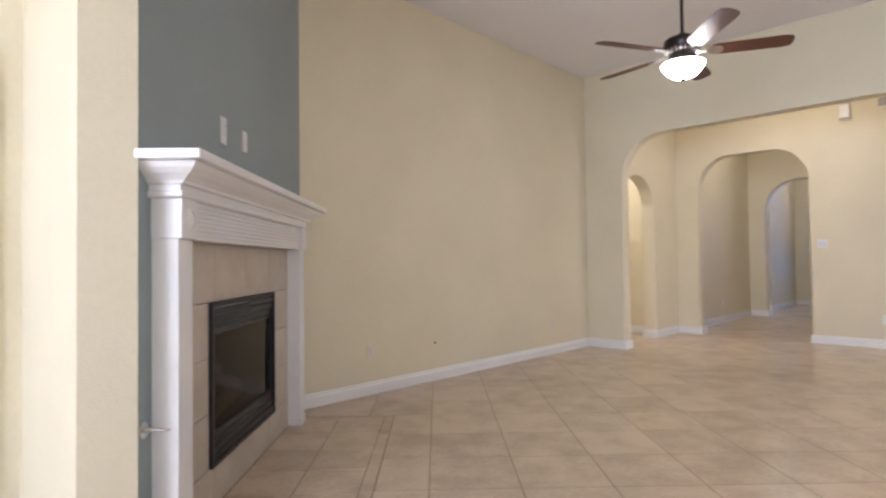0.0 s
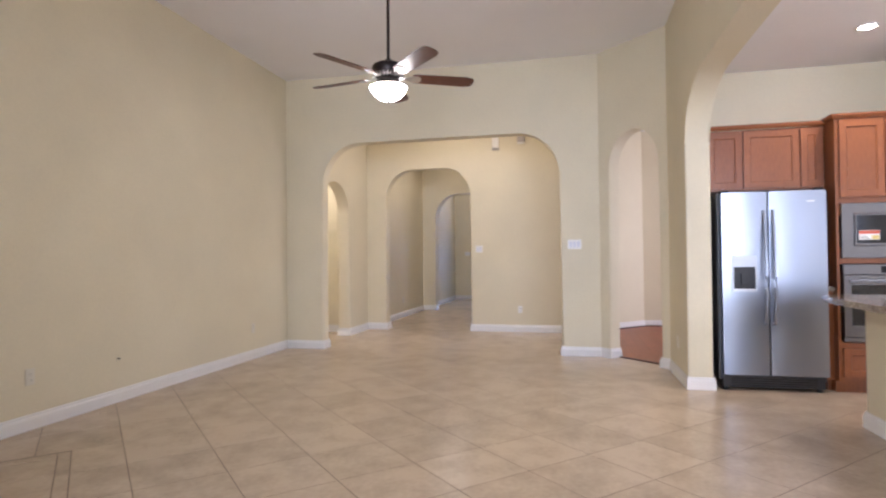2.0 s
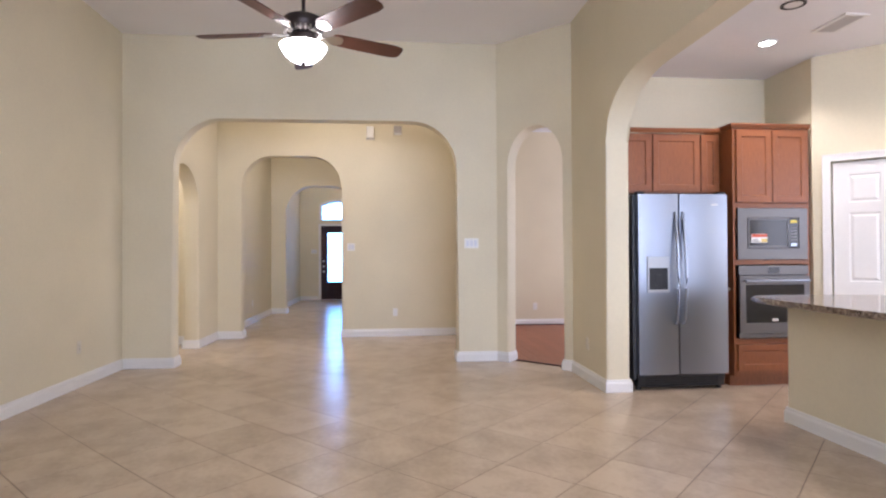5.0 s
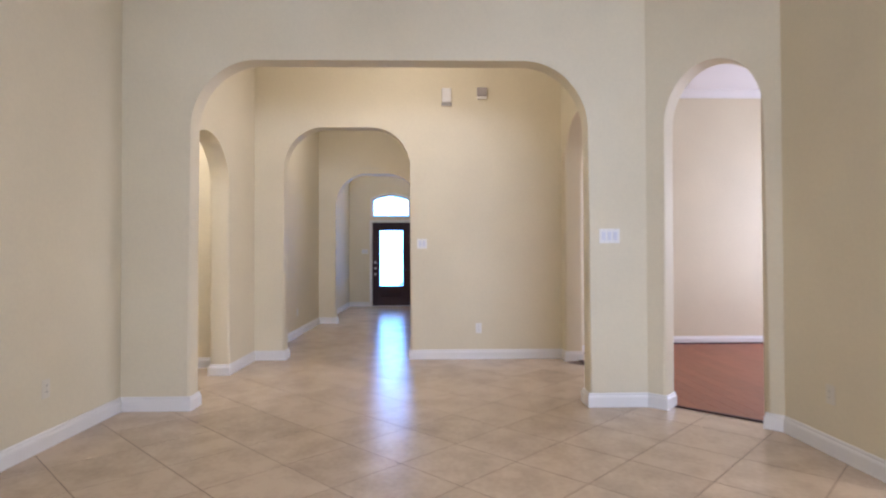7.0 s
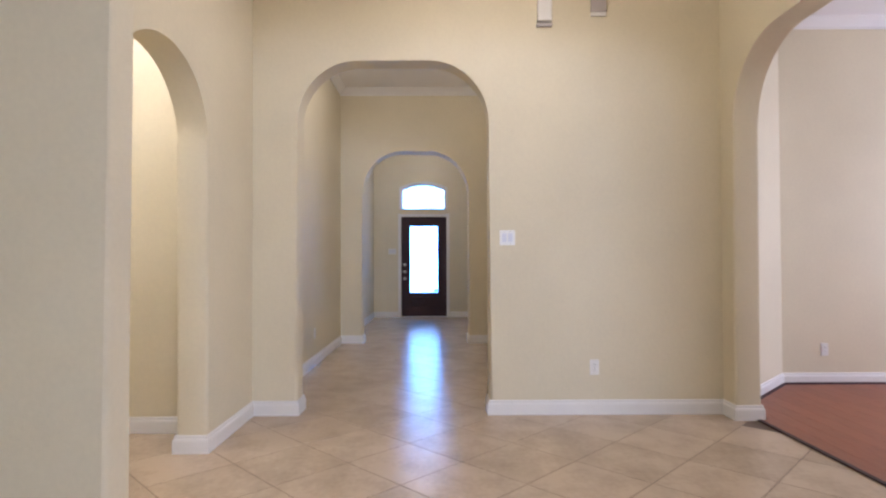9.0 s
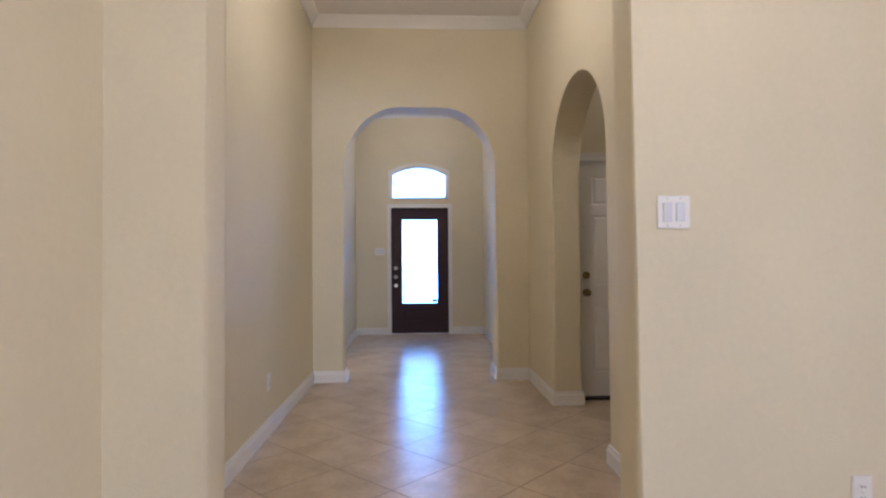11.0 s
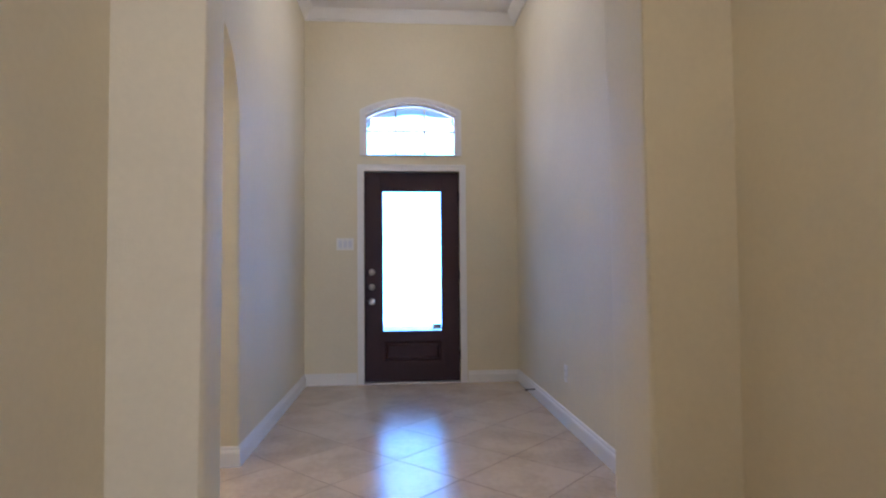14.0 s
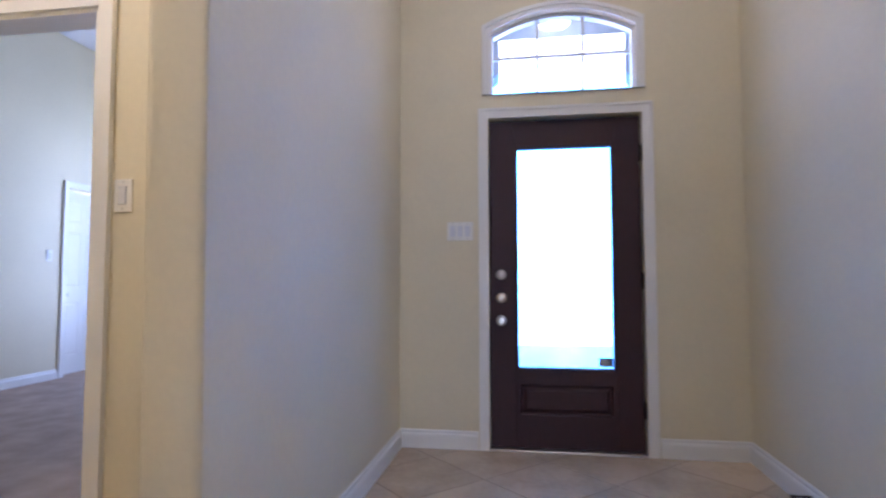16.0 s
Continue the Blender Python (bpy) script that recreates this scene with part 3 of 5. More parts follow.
# bedroom opening and the open bedroom closet door
casing("door_trim_bedroom", lambda u, v, d: (14.5 + d, 4.19 + u, v), 0.58, 1.39, 2.05)
setting("door_jamb", B(14.498, 14.622, 4.77, 4.788, 0, 2.05), TRIM, "white painted door jamb", "door jamb")
setting("door_jamb", B(14.498, 14.622, 5.562, 5.58, 0, 2.05), TRIM, "white painted door jamb", "door jamb")
setting("door_jamb", B(14.498, 14.622, 4.788, 5.562, 2.032, 2.05), TRIM, "white painted door jamb", "door jamb")
six_panel_door("door_closet", pose(18.06, 8.25, 0.01, 0, 0, 7), 0.76, 2.03, "white six-panel bedroom door standing slightly open", 0.06, 0.755, NICKEL)
casing("door_trim_closet", lambda u, v, d: (14.5 + u, 8.15 + d, v), 3.55, 4.33, 2.05)
setting("wall_closet", B(17.6, 19.4, 8.95, 9.05, 0, 3.7), PAINT, "pale wall behind the open door", "wall")

# front door: dark wood with one large pane
fd = thing("door_front", pose(16.225, 3.457, 0.012, 0, 0, -90), "dark mahogany front door with a large clear pane", "door")
fd["kind"] = "structure"
W, HD, TH = 0.914, 2.03, 0.045
gx0, gx1, gz0, gz1 = 0.150, 0.762, 0.465, 1.870
part("stile", B(0, gx0, 0, TH, 0, HD, bevel=0.003), MAHOGANY, fd)
part("stile", B(gx1, W, 0, TH, 0, HD, bevel=0.003), MAHOGANY, fd)
part("top_rail", B(gx0, gx1, 0, TH, gz1, HD, bevel=0.003), MAHOGANY, fd)
lp = panel_slab(gx1 - gx0, gz0, TH, [(0.03, gx1 - gx0 - 0.03, 0.20, 0.385)], 0.04, 0.004, 0.012)
bmesh.ops.translate(lp, verts=lp.verts, vec=(gx0, 0.001, 0))
part("bottom_rail", lp, MAHOGANY, fd)
for a in ((gx0, gx0 + 0.022, gz0, gz1), (gx1 - 0.022, gx1, gz0, gz1), (gx0 + 0.022, gx1 - 0.022, gz0, gz0 + 0.022), (gx0 + 0.022, gx1 - 0.022, gz1 - 0.022, gz1)):
    part("glazing_bead", B(a[0], a[1], -0.008, TH + 0.004, a[2], a[3], bevel=0.004), MAHOGANY, fd)
fp = part("glass_pane", B(gx0 + 0.015, gx1 - 0.015, 0.020, 0.026, gz0 + 0.015, gz1 - 0.015), PANE, fd)
fp.visible_shadow = False
for z in (0.775, 0.917, 1.06):
    knob(fd, 0.065, 0, z, NICKEL, BOLT if z > 0.8 else KNOB, "knob" if z < 0.8 else "deadbolt", "satin nickel door hardware")
for z in (0.25, 1.02, 1.80):
    part("hinge", B(W - 0.006, W + 0.01, -0.014, 0.004, z - 0.05, z + 0.05, bevel=0.004), BRONZE, fd)
st = thing("glass_sticker", pose(16.225, 3.457, 0.012, 0, 0, -90), "small dark label stuck in the corner of the door glass", "sticker")
part("backing", B(0.655, 0.735, 0.013, 0.0175, 0.50, 0.552), shade("grey_label", (0.10, 0.11, 0.15), 0.6), st)
for i in range(3):
    part("text_bar", B(0.662, 0.728 - 0.012 * i, 0.0115, 0.013, 0.508 + 0.014 * i, 0.514 + 0.014 * i), PLASTIC, st)
casing("door_trim_front", lambda u, v, d: (16.19 + d, 1.8 + u, v), 0.735, 1.665, 2.055, w=0.062)
# beads added to block light leaking round the leaf
for a in ((3.44, 3.4655, 0.0, 2.055), (2.5345, 2.56, 0.0, 2.055), (2.56, 3.44, 2.03, 2.0545)):
    setting("door_stop_bead", B(16.274, 16.31, *a), MAHOGANY, "dark bead added to close the light gap round the front door", "door jamb")
setting("threshold", B(16.17, 16.36, 2.54, 3.46, 0.0, 0.014, bevel=0.004), NICKEL, "metal threshold under the front door", "threshold")
# arched transom window
tr = thing("window_transom", pose(16.19, 1.8, 0), "arched white transom window with a muntin grid", "window")
tr["kind"] = "structure"
pl = lambda u, v, d: (d, u, v)


def arched(u0, u1, z0, spring, rise, n=16):
    return [(u0, z0)] + [(u0 + (u1 - u0) * i / n, spring + rise * (1 - (2 * i / n - 1) ** 2)) for i in range(n + 1)] + [(u1, z0)]


def band(outer, inner, place, d0, d1):
    """A frame between two outlines with as many points each."""
    bm = bmesh.new()
    q = [[bm.verts.new(place(u, v, d)) for u, v in line] for line, d in ((outer, d0), (inner, d0), (inner, d1), (outer, d1))]
    n = len(outer)
    for a in range(4):
        b = (a + 1) % 4
        for i in range(n):
            j = (i + 1) % n
            bm.faces.new((q[a][i], q[a][j], q[b][j], q[b][i]))
    return bm


for o0, o1, lift in ((0.0, 0.022, 0.020), (0.0215, 0.052, 0.010)):
    part("casing", band(arched(0.712 + o0, 1.702 - o0, 2.2055, 2.652 - o0 * 0.6, 0.128), arched(0.712 + o1, 1.702 - o1, 2.2055, 2.652 - o1 * 0.8, 0.124), pl, -lift, -0.001), TRIM, tr)
part("window_frame", band(arched(0.7555, 1.6545, 2.2055, 2.6115, 0.12), arched(0.778, 1.636, 2.226, 2.594, 0.116), pl, 0.05, 0.10), TRIM, tr)
gp = part("glass_pane", prism(arched(0.774, 1.640, 2.222, 2.597, 0.117), pl, 0.072, 0.078), PANE, tr)
gp.visible_shadow = False
for u in (1.212 - 0.142, 1.212 + 0.142):
    part("muntin", B(0.060, 0.090, u - 0.009, u + 0.009, 2.225, 2.695), TRIM, tr)
part("muntin", B(0.061, 0.089, 0.780, 1.634, 2.452, 2.470), TRIM, tr)
# porch and daylight outside the front door
setting("ground", B(16.36, 24, -4, 4.2, -0.12, -0.02), PORCH, "pale concrete porch outside the front door", "ground")
setting("backdrop", B(22.0, 22.1, -4.5, 4.6, -0.1, 5.5), FRONTDAY, "bright daylight beyond the porch", "backdrop")
setting("porch_ceiling", B(16.36, 18.45, -2, 4.19, 3.62, 3.7), SOFFIT, "blue-grey porch soffit", "ceiling")
setting("porch_beam", prism([(-2.0, 3.62), (-2.0, 0.0), (1.98, 0.0)] + [(2.93 - 0.95 * math.cos(i / 16 * math.pi), 2.49 + 0.75 * math.sin(i / 16 * math.pi)) for i in range(17)] + [(3.88, 0.0), (4.19, 0.0), (4.19, 3.62)], lambda u, v, d: (18.2 + d, u, v), 0, 0.25), SOFFIT, "shaded porch arch", "beam")
pf = thing("porch_light", pose(17.75, 2.93, 3.62), "lit white porch ceiling light", "ceiling light")
part("bowl", turned([(0.0, -0.09), (0.07, -0.075), (0.12, -0.04), (0.13, -0.012), (0.10, 0.0)]), LAMPGLASS, pf, smooth=True)
bulb("porch_bulb", (17.75, 2.93, 3.40), 6, (0.74, 0.88, 1.0), 0.1)
# bedroom window with blinds
bw = thing("window_bedroom", pose(19.2, 7.0, 0), "white bedroom window with horizontal blinds and an upper light", "window")
bw["kind"] = "structure"
for a in ((-0.65, -0.60, 0.35, 2.1), (0.60, 0.65, 0.35, 2.1), (-0.60, 0.60, 0.35, 0.40), (-0.60, 0.60, 2.05, 2.1), (-0.65, -0.60, 2.35, 2.95), (0.60, 0.65, 2.35, 2.95), (-0.6, 0.6, 2.35, 2.4), (-0.6, 0.6, 2.9, 2.95)):
    part("window_frame", B(0.0, 0.09, *a, bevel=0.004), TRIM, bw)
part("window_sill", B(-0.05, 0.0, -0.72, 0.72, 0.30, 0.345, bevel=0.006), TRIM, bw)
for i in range(42):
    s = part("slat", B(-0.010, 0.030, -0.595, 0.595, -0.001, 0.001), PLASTIC, bw) if i == 0 else None
    if i == 0:
        slat = s
    else:
        s = new("slat", slat.data)
        s.parent = bw
    s.matrix_local = pose(0.03, 0, 0.43 + 0.039 * i, 0, 28, 0)
setting("backdrop", B(19.9, 19.95, 5.2, 8.8, -0.2, 3.4), OUTSIDE, "bright daylight beyond the bedroom window", "backdrop")

# ---- fireplace ----
FM = pose(2.352, 4.452, 0, 0, 0, -135)   # x runs along the wall from the corner, -y... faces the room on +y
fire = thing("fireplace_mantel", FM, "white painted wooden mantel with fluted frieze and deep crown shelf", "fireplace")
MC = 1.33


def mirror(u):
    return 2 * MC - u


for side in (0, 1):
    f = (lambda u: u) if side == 0 else mirror
    a, b = sorted((f(0.31), f(0.44)))
    leg = part("leg", B(a, b, 0.0, 0.105, 0.0, 1.27, bevel=0.004), TRIM, fire)
    part("plinth", B(a - 0.006, b + 0.006, 0.0, 0.111, 0.0, 0.06, bevel=0.005), TRIM, leg)
    cb_ = part("corner_block", B(a - 0.006, b + 0.006, 0.0, 0.122, 1.27, 1.425, bevel=0.004), TRIM, fire)
    rb = part("rosette", turned([(0, 0), (0.045, 0), (0.045, 0.006), (0.034, 0.010), (0.028, 0.004), (0.016, 0.008), (0, 0.012)], 20), TRIM, cb_, smooth=True)
    rb.matrix_local = pose((a + b) / 2, 0.122, 1.347, -90, 0, 0)
fz = bmesh.new()
box(fz, 0.446, mirror(0.446), 0.0, 0.10, 1.27, 1.425)
frz = part("frieze", fz, TRIM, fire, "white frieze with horizontal reeding")
for i in range(7):
    part("reed", B(0.446, mirror(0.446), 0.098, 0.107, 1.286 + i * 0.0195, 1.298 + i * 0.0195, bevel=0.003), TRIM, frz)
# stepped crown below the shelf, returned round both ends
prof = [(0.0, 1.425), (0.118, 1.425), (0.132, 1.432), (0.132, 1.447), (0.120, 1.453), (0.120, 1.475), (0.138, 1.480), (0.142, 1.490), (0.160, 1.502), (0.182, 1.514), (0.205, 1.532), (0.214, 1.546), (0.214, 1.553), (0.0, 1.553)]
cb = bmesh.new()
rings = []
for o, z in prof:
    e = 0.30 - 0.9 * max(0.0, o - 0.112) if o else 0.30
    e0, e1 = (e, mirror(e)) if o else (0.30, mirror(0.30))
    oo = max(o, 0.0)
    rings.append([cb.verts.new(v) for v in ((e0, 0.0, z), (e0, oo, z), (e1, oo, z), (e1, 0.0, z))])
for r0, r1 in zip(rings[1:-1], rings[2:-1]):
    for i in range(3):
        cb.faces.new((r0[i], r0[i + 1], r1[i + 1], r1[i]))
cb.faces.new(rings[1])
cb.faces.new(rings[-2][::-1])
part("crown_moulding", cb, TRIM, fire)
part("shelf", B(0.165, mirror(0.165), 0.0, 0.25, 1.553, 1.592, bevel=0.008, seg=3), TRIM, fire, "white mantel shelf with eased edges")
# tile surround: pieces round the firebox
sur = thing("fireplace_surround", FM, "tan stone-look tiles round the firebox", "fireplace")
u0, u1, z0, z1 = MC - 0.515, MC + 0.515, 0.20, 0.985
cells = []
for i in range(4):
    w4 = (mirror(0.44) - 0.44) / 4
    cells.append((0.44 + i * w4, 0.44 + (i + 1) * w4, z1, 1.27))
    cells.append((0.44 + i * w4, 0.44 + (i + 1) * w4, 0.0, z0))
for i in range(3):
    hz = (z1 - z0) / 3
    cells += [(0.44, u0, z0 + i * hz, z0 + (i + 1) * hz), (u1, mirror(0.44), z0 + i * hz, z0 + (i + 1) * hz)]
for a, b, c, d in cells:
    part("tile", B(a + 0.0015, b - 0.0015, 0.004, 0.016, c + 0.0015, d - 0.0015, bevel=0.0015, seg=1), SURROUND, sur)
bk = bmesh.new()
for a, b, c, d in ((0.44, mirror(0.44), z1, 1.27), (0.44, mirror(0.44), 0.0, z0), (0.44, u0, z0, z1), (u1, mirror(0.44), z0, z1)):
    box(bk, a, b, 0.0005, 0.0125, c + 0.0008, d - 0.0008)
part("grout_bed", bk, GROUT, sur)
# firebox insert
fb = thing("firebox", FM, "black metal gas firebox with glass front and ceramic logs", "fireplace insert")
for a in ((u0, u0 + 0.03, z0, z1), (u1 - 0.03, u1, z0, z1), (u0 + 0.03, u1 - 0.03, z1 - 0.025, z1), (u0 + 0.03, u1 - 0.03, z0, z0 + 0.025)):
    part("frame", B(a[0], a[1], 0.002, 0.034, a[2], a[3], bevel=0.004), BLACK, fb)
for i in range(3):
    part("louver", B(u0 + 0.03, u1 - 0.03, 0.004, 0.028 - 0.006 * i, z1 - 0.062 - 0.034 * i, z1 - 0.032 - 0.034 * i, bevel=0.004), BLACK, fb)
    part("louver", B(u0 + 0.03, u1 - 0.03, 0.004, 0.016 + 0.006 * i, z0 + 0.094 - 0.034 * i, z0 + 0.124 - 0.034 * i, bevel=0.004), BLACK, fb)
part("inner_frame", band([(u0 + 0.031, z0 + 0.126), (u1 - 0.031, z0 + 0.126), (u1 - 0.031, z1 - 0.132), (u0 + 0.031, z1 - 0.132)], [(u0 + 0.06, z0 + 0.155), (u1 - 0.06, z0 + 0.155), (u1 - 0.06, z1 - 0.16), (u0 + 0.06, z1 - 0.16)], lambda u, v, d: (u, d, v), 0.0, 0.014), BLACK, fb)
chamber = bmesh.new()
c0, c1, d0, d1 = u0 + 0.05, u1 - 0.05, z0 + 0.14, z1 - 0.15
for q in (((c0, -0.02, d0), (c0 + 0.1, -0.38, d0), (c0 + 0.1, -0.38, d1), (c0, -0.02, d1)), ((c1, -0.02, d0), (c1, -0.02, d1), (c1 - 0.1, -0.38, d1), (c1 - 0.1, -0.38, d0)), ((c0 + 0.1, -0.38, d0), (c1 - 0.1, -0.38, d0), (c1 - 0.1, -0.38, d1), (c0 + 0.1, -0.38, d1)), ((c0, -0.02, d0), (c1, -0.02, d0), (c1 - 0.1, -0.38, d0), (c0 + 0.1, -0.38, d0)), ((c0, -0.02, d1), (c0 + 0.1, -0.38, d1), (c1 - 0.1, -0.38, d1), (c1, -0.02, d1))):
    chamber.faces.new([chamber.verts.new(v) for v in q])
# chamber lining in one even near-black
part("chamber", chamber, shade("dark_lining", (0.03, 0.025, 0.02), 0.9, var=0.3), fb)
pg = part("glass_front", B(u0 + 0.055, u1 - 0.055, 0.0, 0.005, z0 + 0.15, z1 - 0.155), glass("smoked_glass", 0.06, (0.38, 0.36, 0.34), 1.12), fb)
for i, (a, b, r) in enumerate((((c0 + 0.16, -0.26, d0 + 0.06), (c1 - 0.16, -0.28, d0 + 0.07), 0.055), ((c0 + 0.14, -0.16, d0 + 0.05), (c0 + 0.62, -0.12, d0 + 0.05), 0.045), ((c0 + 0.22, -0.14, d0 + 0.10), (c0 + 0.50, -0.24, d0 + 0.20), 0.038), ((c0 + 0.70, -0.12, d0 + 0.09), (c0 + 0.48, -0.26, d0 + 0.19), 0.038), ((c0 + 0.30, -0.2, d0 + 0.21), (c0 + 0.62, -0.22, d0 + 0.25), 0.03))):
    a, b = Vector(a), Vector(b)
    lg = tube([a.lerp(b, k / 6) + Vector((0, 0, 0.008 * math.sin(k * 1.7 + i))) for k in range(7)], r)
    for v in lg.verts:
        v.co += noise.noise_vector(v.co * 14) * 0.012
    part("log", lg, LOG, fb, smooth=True)
gk = thing("gas_key", FM @ pose(2.415, 0.002, 0.555), "chrome gas valve key in a round wall plate", "gas valve")
e1 = part("escutcheon", turned([(0, 0), (0.032, 0), (0.031, 0.006), (0.012, 0.010), (0.010, 0.022), (0, 0.023)], 20), CHROME, gk, smooth=True)
e1.matrix_local = pose(0, 0, 0, -90, 0, 0)
part("key", tube([(0, 0.02, 0), (-0.002, 0.045, 0.002), (-0.008, 0.07, -0.004), (-0.03, 0.085, -0.006)], 0.005), CHROME, gk, smooth=True)

# ---- ceiling fan ----
fan = thing("ceiling_fan", pose(4.20, 2.105, -0.088), "dark bronze ceiling fan with walnut blades and a lit bowl", "ceiling fan")
part("canopy", turned([(0.0, 3.60), (0.03, 3.60), (0.055, 3.67), (0.07, 3.71), (0.07, 3.735), (0, 3.735)]), BRONZE, fan, smooth=True)
part("downrod", turned([(0.0, 2.93), (0.0125, 2.93), (0.0125, 3.61), (0, 3.61)], 14), BRONZE, fan, smooth=True)
part("motor_housing", turned([(0, 2.80), (0.10, 2.80), (0.118, 2.815), (0.13, 2.845), (0.135, 2.875), (0.128, 2.90), (0.10, 2.915), (0.05, 2.925), (0.03, 2.95), (0, 2.95)]), BRONZE, fan, smooth=True)
for i in range(24):
    a = 2 * math.pi * i / 24
    v = part("vent_fin", B(0.112, 0.13, -0.004, 0.004, 2.79, 2.825), NICKEL, fan)
    v.matrix_local = pose(0, 0, 0, 0, 0, math.degrees(a))
part("switch_housing", turned([(0, 2.74), (0.085, 2.74), (0.095, 2.755), (0.09, 2.785), (0.07, 2.80), (0, 2.80)]), BRONZE, fan, smooth=True)
lf = part("light_fitter", turned([(0, 2.715), (0.10, 2.715), (0.118, 2.725), (0.115, 2.74), (0.08, 2.742), (0, 2.742)]), NICKEL, fan, smooth=True)
part("bowl", turned([(0.012, 2.608), (0.05, 2.613), (0.09, 2.632), (0.125, 2.665), (0.147, 2.70), (0.154, 2.716), (0.150, 2.72), (0.11, 2.72)]), FANGLASS, lf, "lit frosted glass bowl", smooth=True)
part("finial", turned([(0, 2.588), (0.008, 2.590), (0.014, 2.598), (0.018, 2.606), (0.02, 2.61), (0, 2.612)], 16), BRONZE, lf, smooth=True)
bl = [(0.20, -0.055), (0.23, -0.066), (0.66, -0.074), (0.715, -0.062), (0.732, -0.032), (0.732, 0.032), (0.715, 0.062), (0.66, 0.074), (0.23, 0.066), (0.20, 0.055)]
bladeob = ironob = None
for i in range(5):
    m = pose(0, 0, 2.806, 0, 0, 8.2 + 72 * i) @ pose(0, 0, 0, -13, 0, 0)
    if bladeob is None:
        bladeob = part("blade", prism(bl, lambda u, v, d: (u, v, d), -0.003, 0.003), BLADE, fan, "reddish walnut fan blade")
        ib = prism([(0.10, -0.018), (0.16, -0.014), (0.20, -0.045), (0.25, -0.048), (0.275, -0.02), (0.275, 0.02), (0.25, 0.048), (0.20, 0.045), (0.16, 0.014), (0.10, 0.018)], lambda u, v, d: (u, v, d), -0.011, -0.0035)
        ironob = part("blade_iron", ib, NICKEL, bladeob, "polished metal blade bracket")
        b_, q_ = bladeob, ironob
    else:
        b_, q_ = new("blade", bladeob.data), new("blade_iron", ironob.data)
        b_.parent, q_.parent = fan, b_
    b_.matrix_local = m

# ---- wall plates, detectors ----
ROCKER = shade("grey_white_rocker", (0.66, 0.66, 0.70), 0.4, var=0.05)


def plate(name, m, w, h, kind, label, gangs=1, tone=None):
    """A wall plate whose face looks to local -y; m sits at its middle on the wall."""
    t = thing(name, m, label, "light switch" if kind != "outlet" else "outlet")
    cv = part("cover", B(-w / 2, w / 2, -0.007, -0.0005, -h / 2, h / 2, bevel=0.003), tone or PLASTIC, t)
    for g in range(gangs):
        cx = (g - (gangs - 1) / 2) * 0.046
        if kind == "rocker":
            r = part("rocker", B(cx - 0.0165, cx + 0.0165, -0.012, -0.006, -0.033, 0.033, bevel=0.003), ROCKER, t)
        elif kind == "outlet":
            for z in (-0.02, 0.02):
                so = part("socket", B(cx - 0.016, cx + 0.016, -0.010, -0.0062, z - 0.014, z + 0.014, bevel=0.002), tone or PLASTIC, t)
                for sx in (-0.006, 0.006):
                    part("slot", B(cx + sx - 0.0012, cx + sx + 0.0012, -0.0108, -0.0099, z - 0.003, z + 0.006), BLACK, so)
        for z in ((-h / 2 + 0.010, h / 2 - 0.010) if kind == "rocker" else (0.0,)):
            part("screw", B(cx - 0.003, cx + 0.003, -0.0082, -0.0068, z - 0.003, z + 0.003), NICKEL, cv)
    return t


EAST, NORTH, SOUTH, WEST = -90, 0, 180, 90   # the wall that the plate is on
plate("switch_plate", pose(6.82, 0.60, 1.36, 0, 0, EAST), 0.165, 0.116, "rocker", "white triple rocker switch plate beside the arch", 3)
plate("switch_plate", pose(8.98, 2.130, 1.355, 0, 0, EAST), 0.118, 0.116, "rocker", "white double rocker switch plate in the vestibule", 2)
plate("switch_plate", pose(16.19, 3.645, 1.345, 0, 0, EAST), 0.165, 0.116, "rocker", "white triple switch plate beside the front door", 3)
plate("switch_plate", pose(14.5, 4.655, 1.345, 0, 0, EAST), 0.072, 0.118, "rocker", "white single rocker switch beside the bedroom opening")
plate("switch_plate", pose(17.83, 8.15, 1.30, 0, 0, NORTH), 0.072, 0.118, "rocker", "white switch plate in the bedroom")
plate("outlet_plate", pose(8.98, 1.467, 0.36, 0, 0, EAST), 0.072, 0.118, "outlet", "white duplex outlet in the vestibule")
plate("outlet_plate", pose(9.95, -0.96, 0.33, 0, 0, EAST), 0.072, 0.118, "outlet", "white duplex outlet in the dining room")
plate("outlet_plate", pose(5.96, 4.455, 0.375, 0, 0, NORTH), 0.072, 0.118, "outlet", "cream duplex outlet low on the long wall", tone=CREAM)
plate("outlet_plate", pose(3.05, 4.455, 0.38, 0, 0, NORTH), 0.072, 0.118, "outlet", "cream duplex outlet low on the long wall", tone=CREAM)
plate("outlet_plate", pose(5.70, -0.377, 0.36, 0, 0, SOUTH), 0.072, 0.118, "outlet", "cream duplex outlet beside the kitchen arch", tone=CREAM)
plate("outlet_plate", pose(11.0, 4.07, 0.36, 0, 0, NORTH), 0.072, 0.118, "outlet", "white duplex outlet in the hall")
plate("outlet_plate", pose(14.6, 1.965, 0.36, 0, 0, SOUTH), 0.072, 0.118, "outlet", "white duplex outlet in the entry")
plate("cable_plate", FM @ pose(1.62, 0.0, 1.86, 0, 0, 180), 0.075, 0.14, "outlet", "white outlet plate over the mantel")
plate("cable_plate", FM @ pose(1.30, 0.0, 1.87, 0, 0, 180), 0.07, 0.118, "blank", "white cable plate over the mantel")
jk = thing("cable_stub", pose(3.85, 4.455, 0.37), "short dark cable stub low on the long wall", "cable")
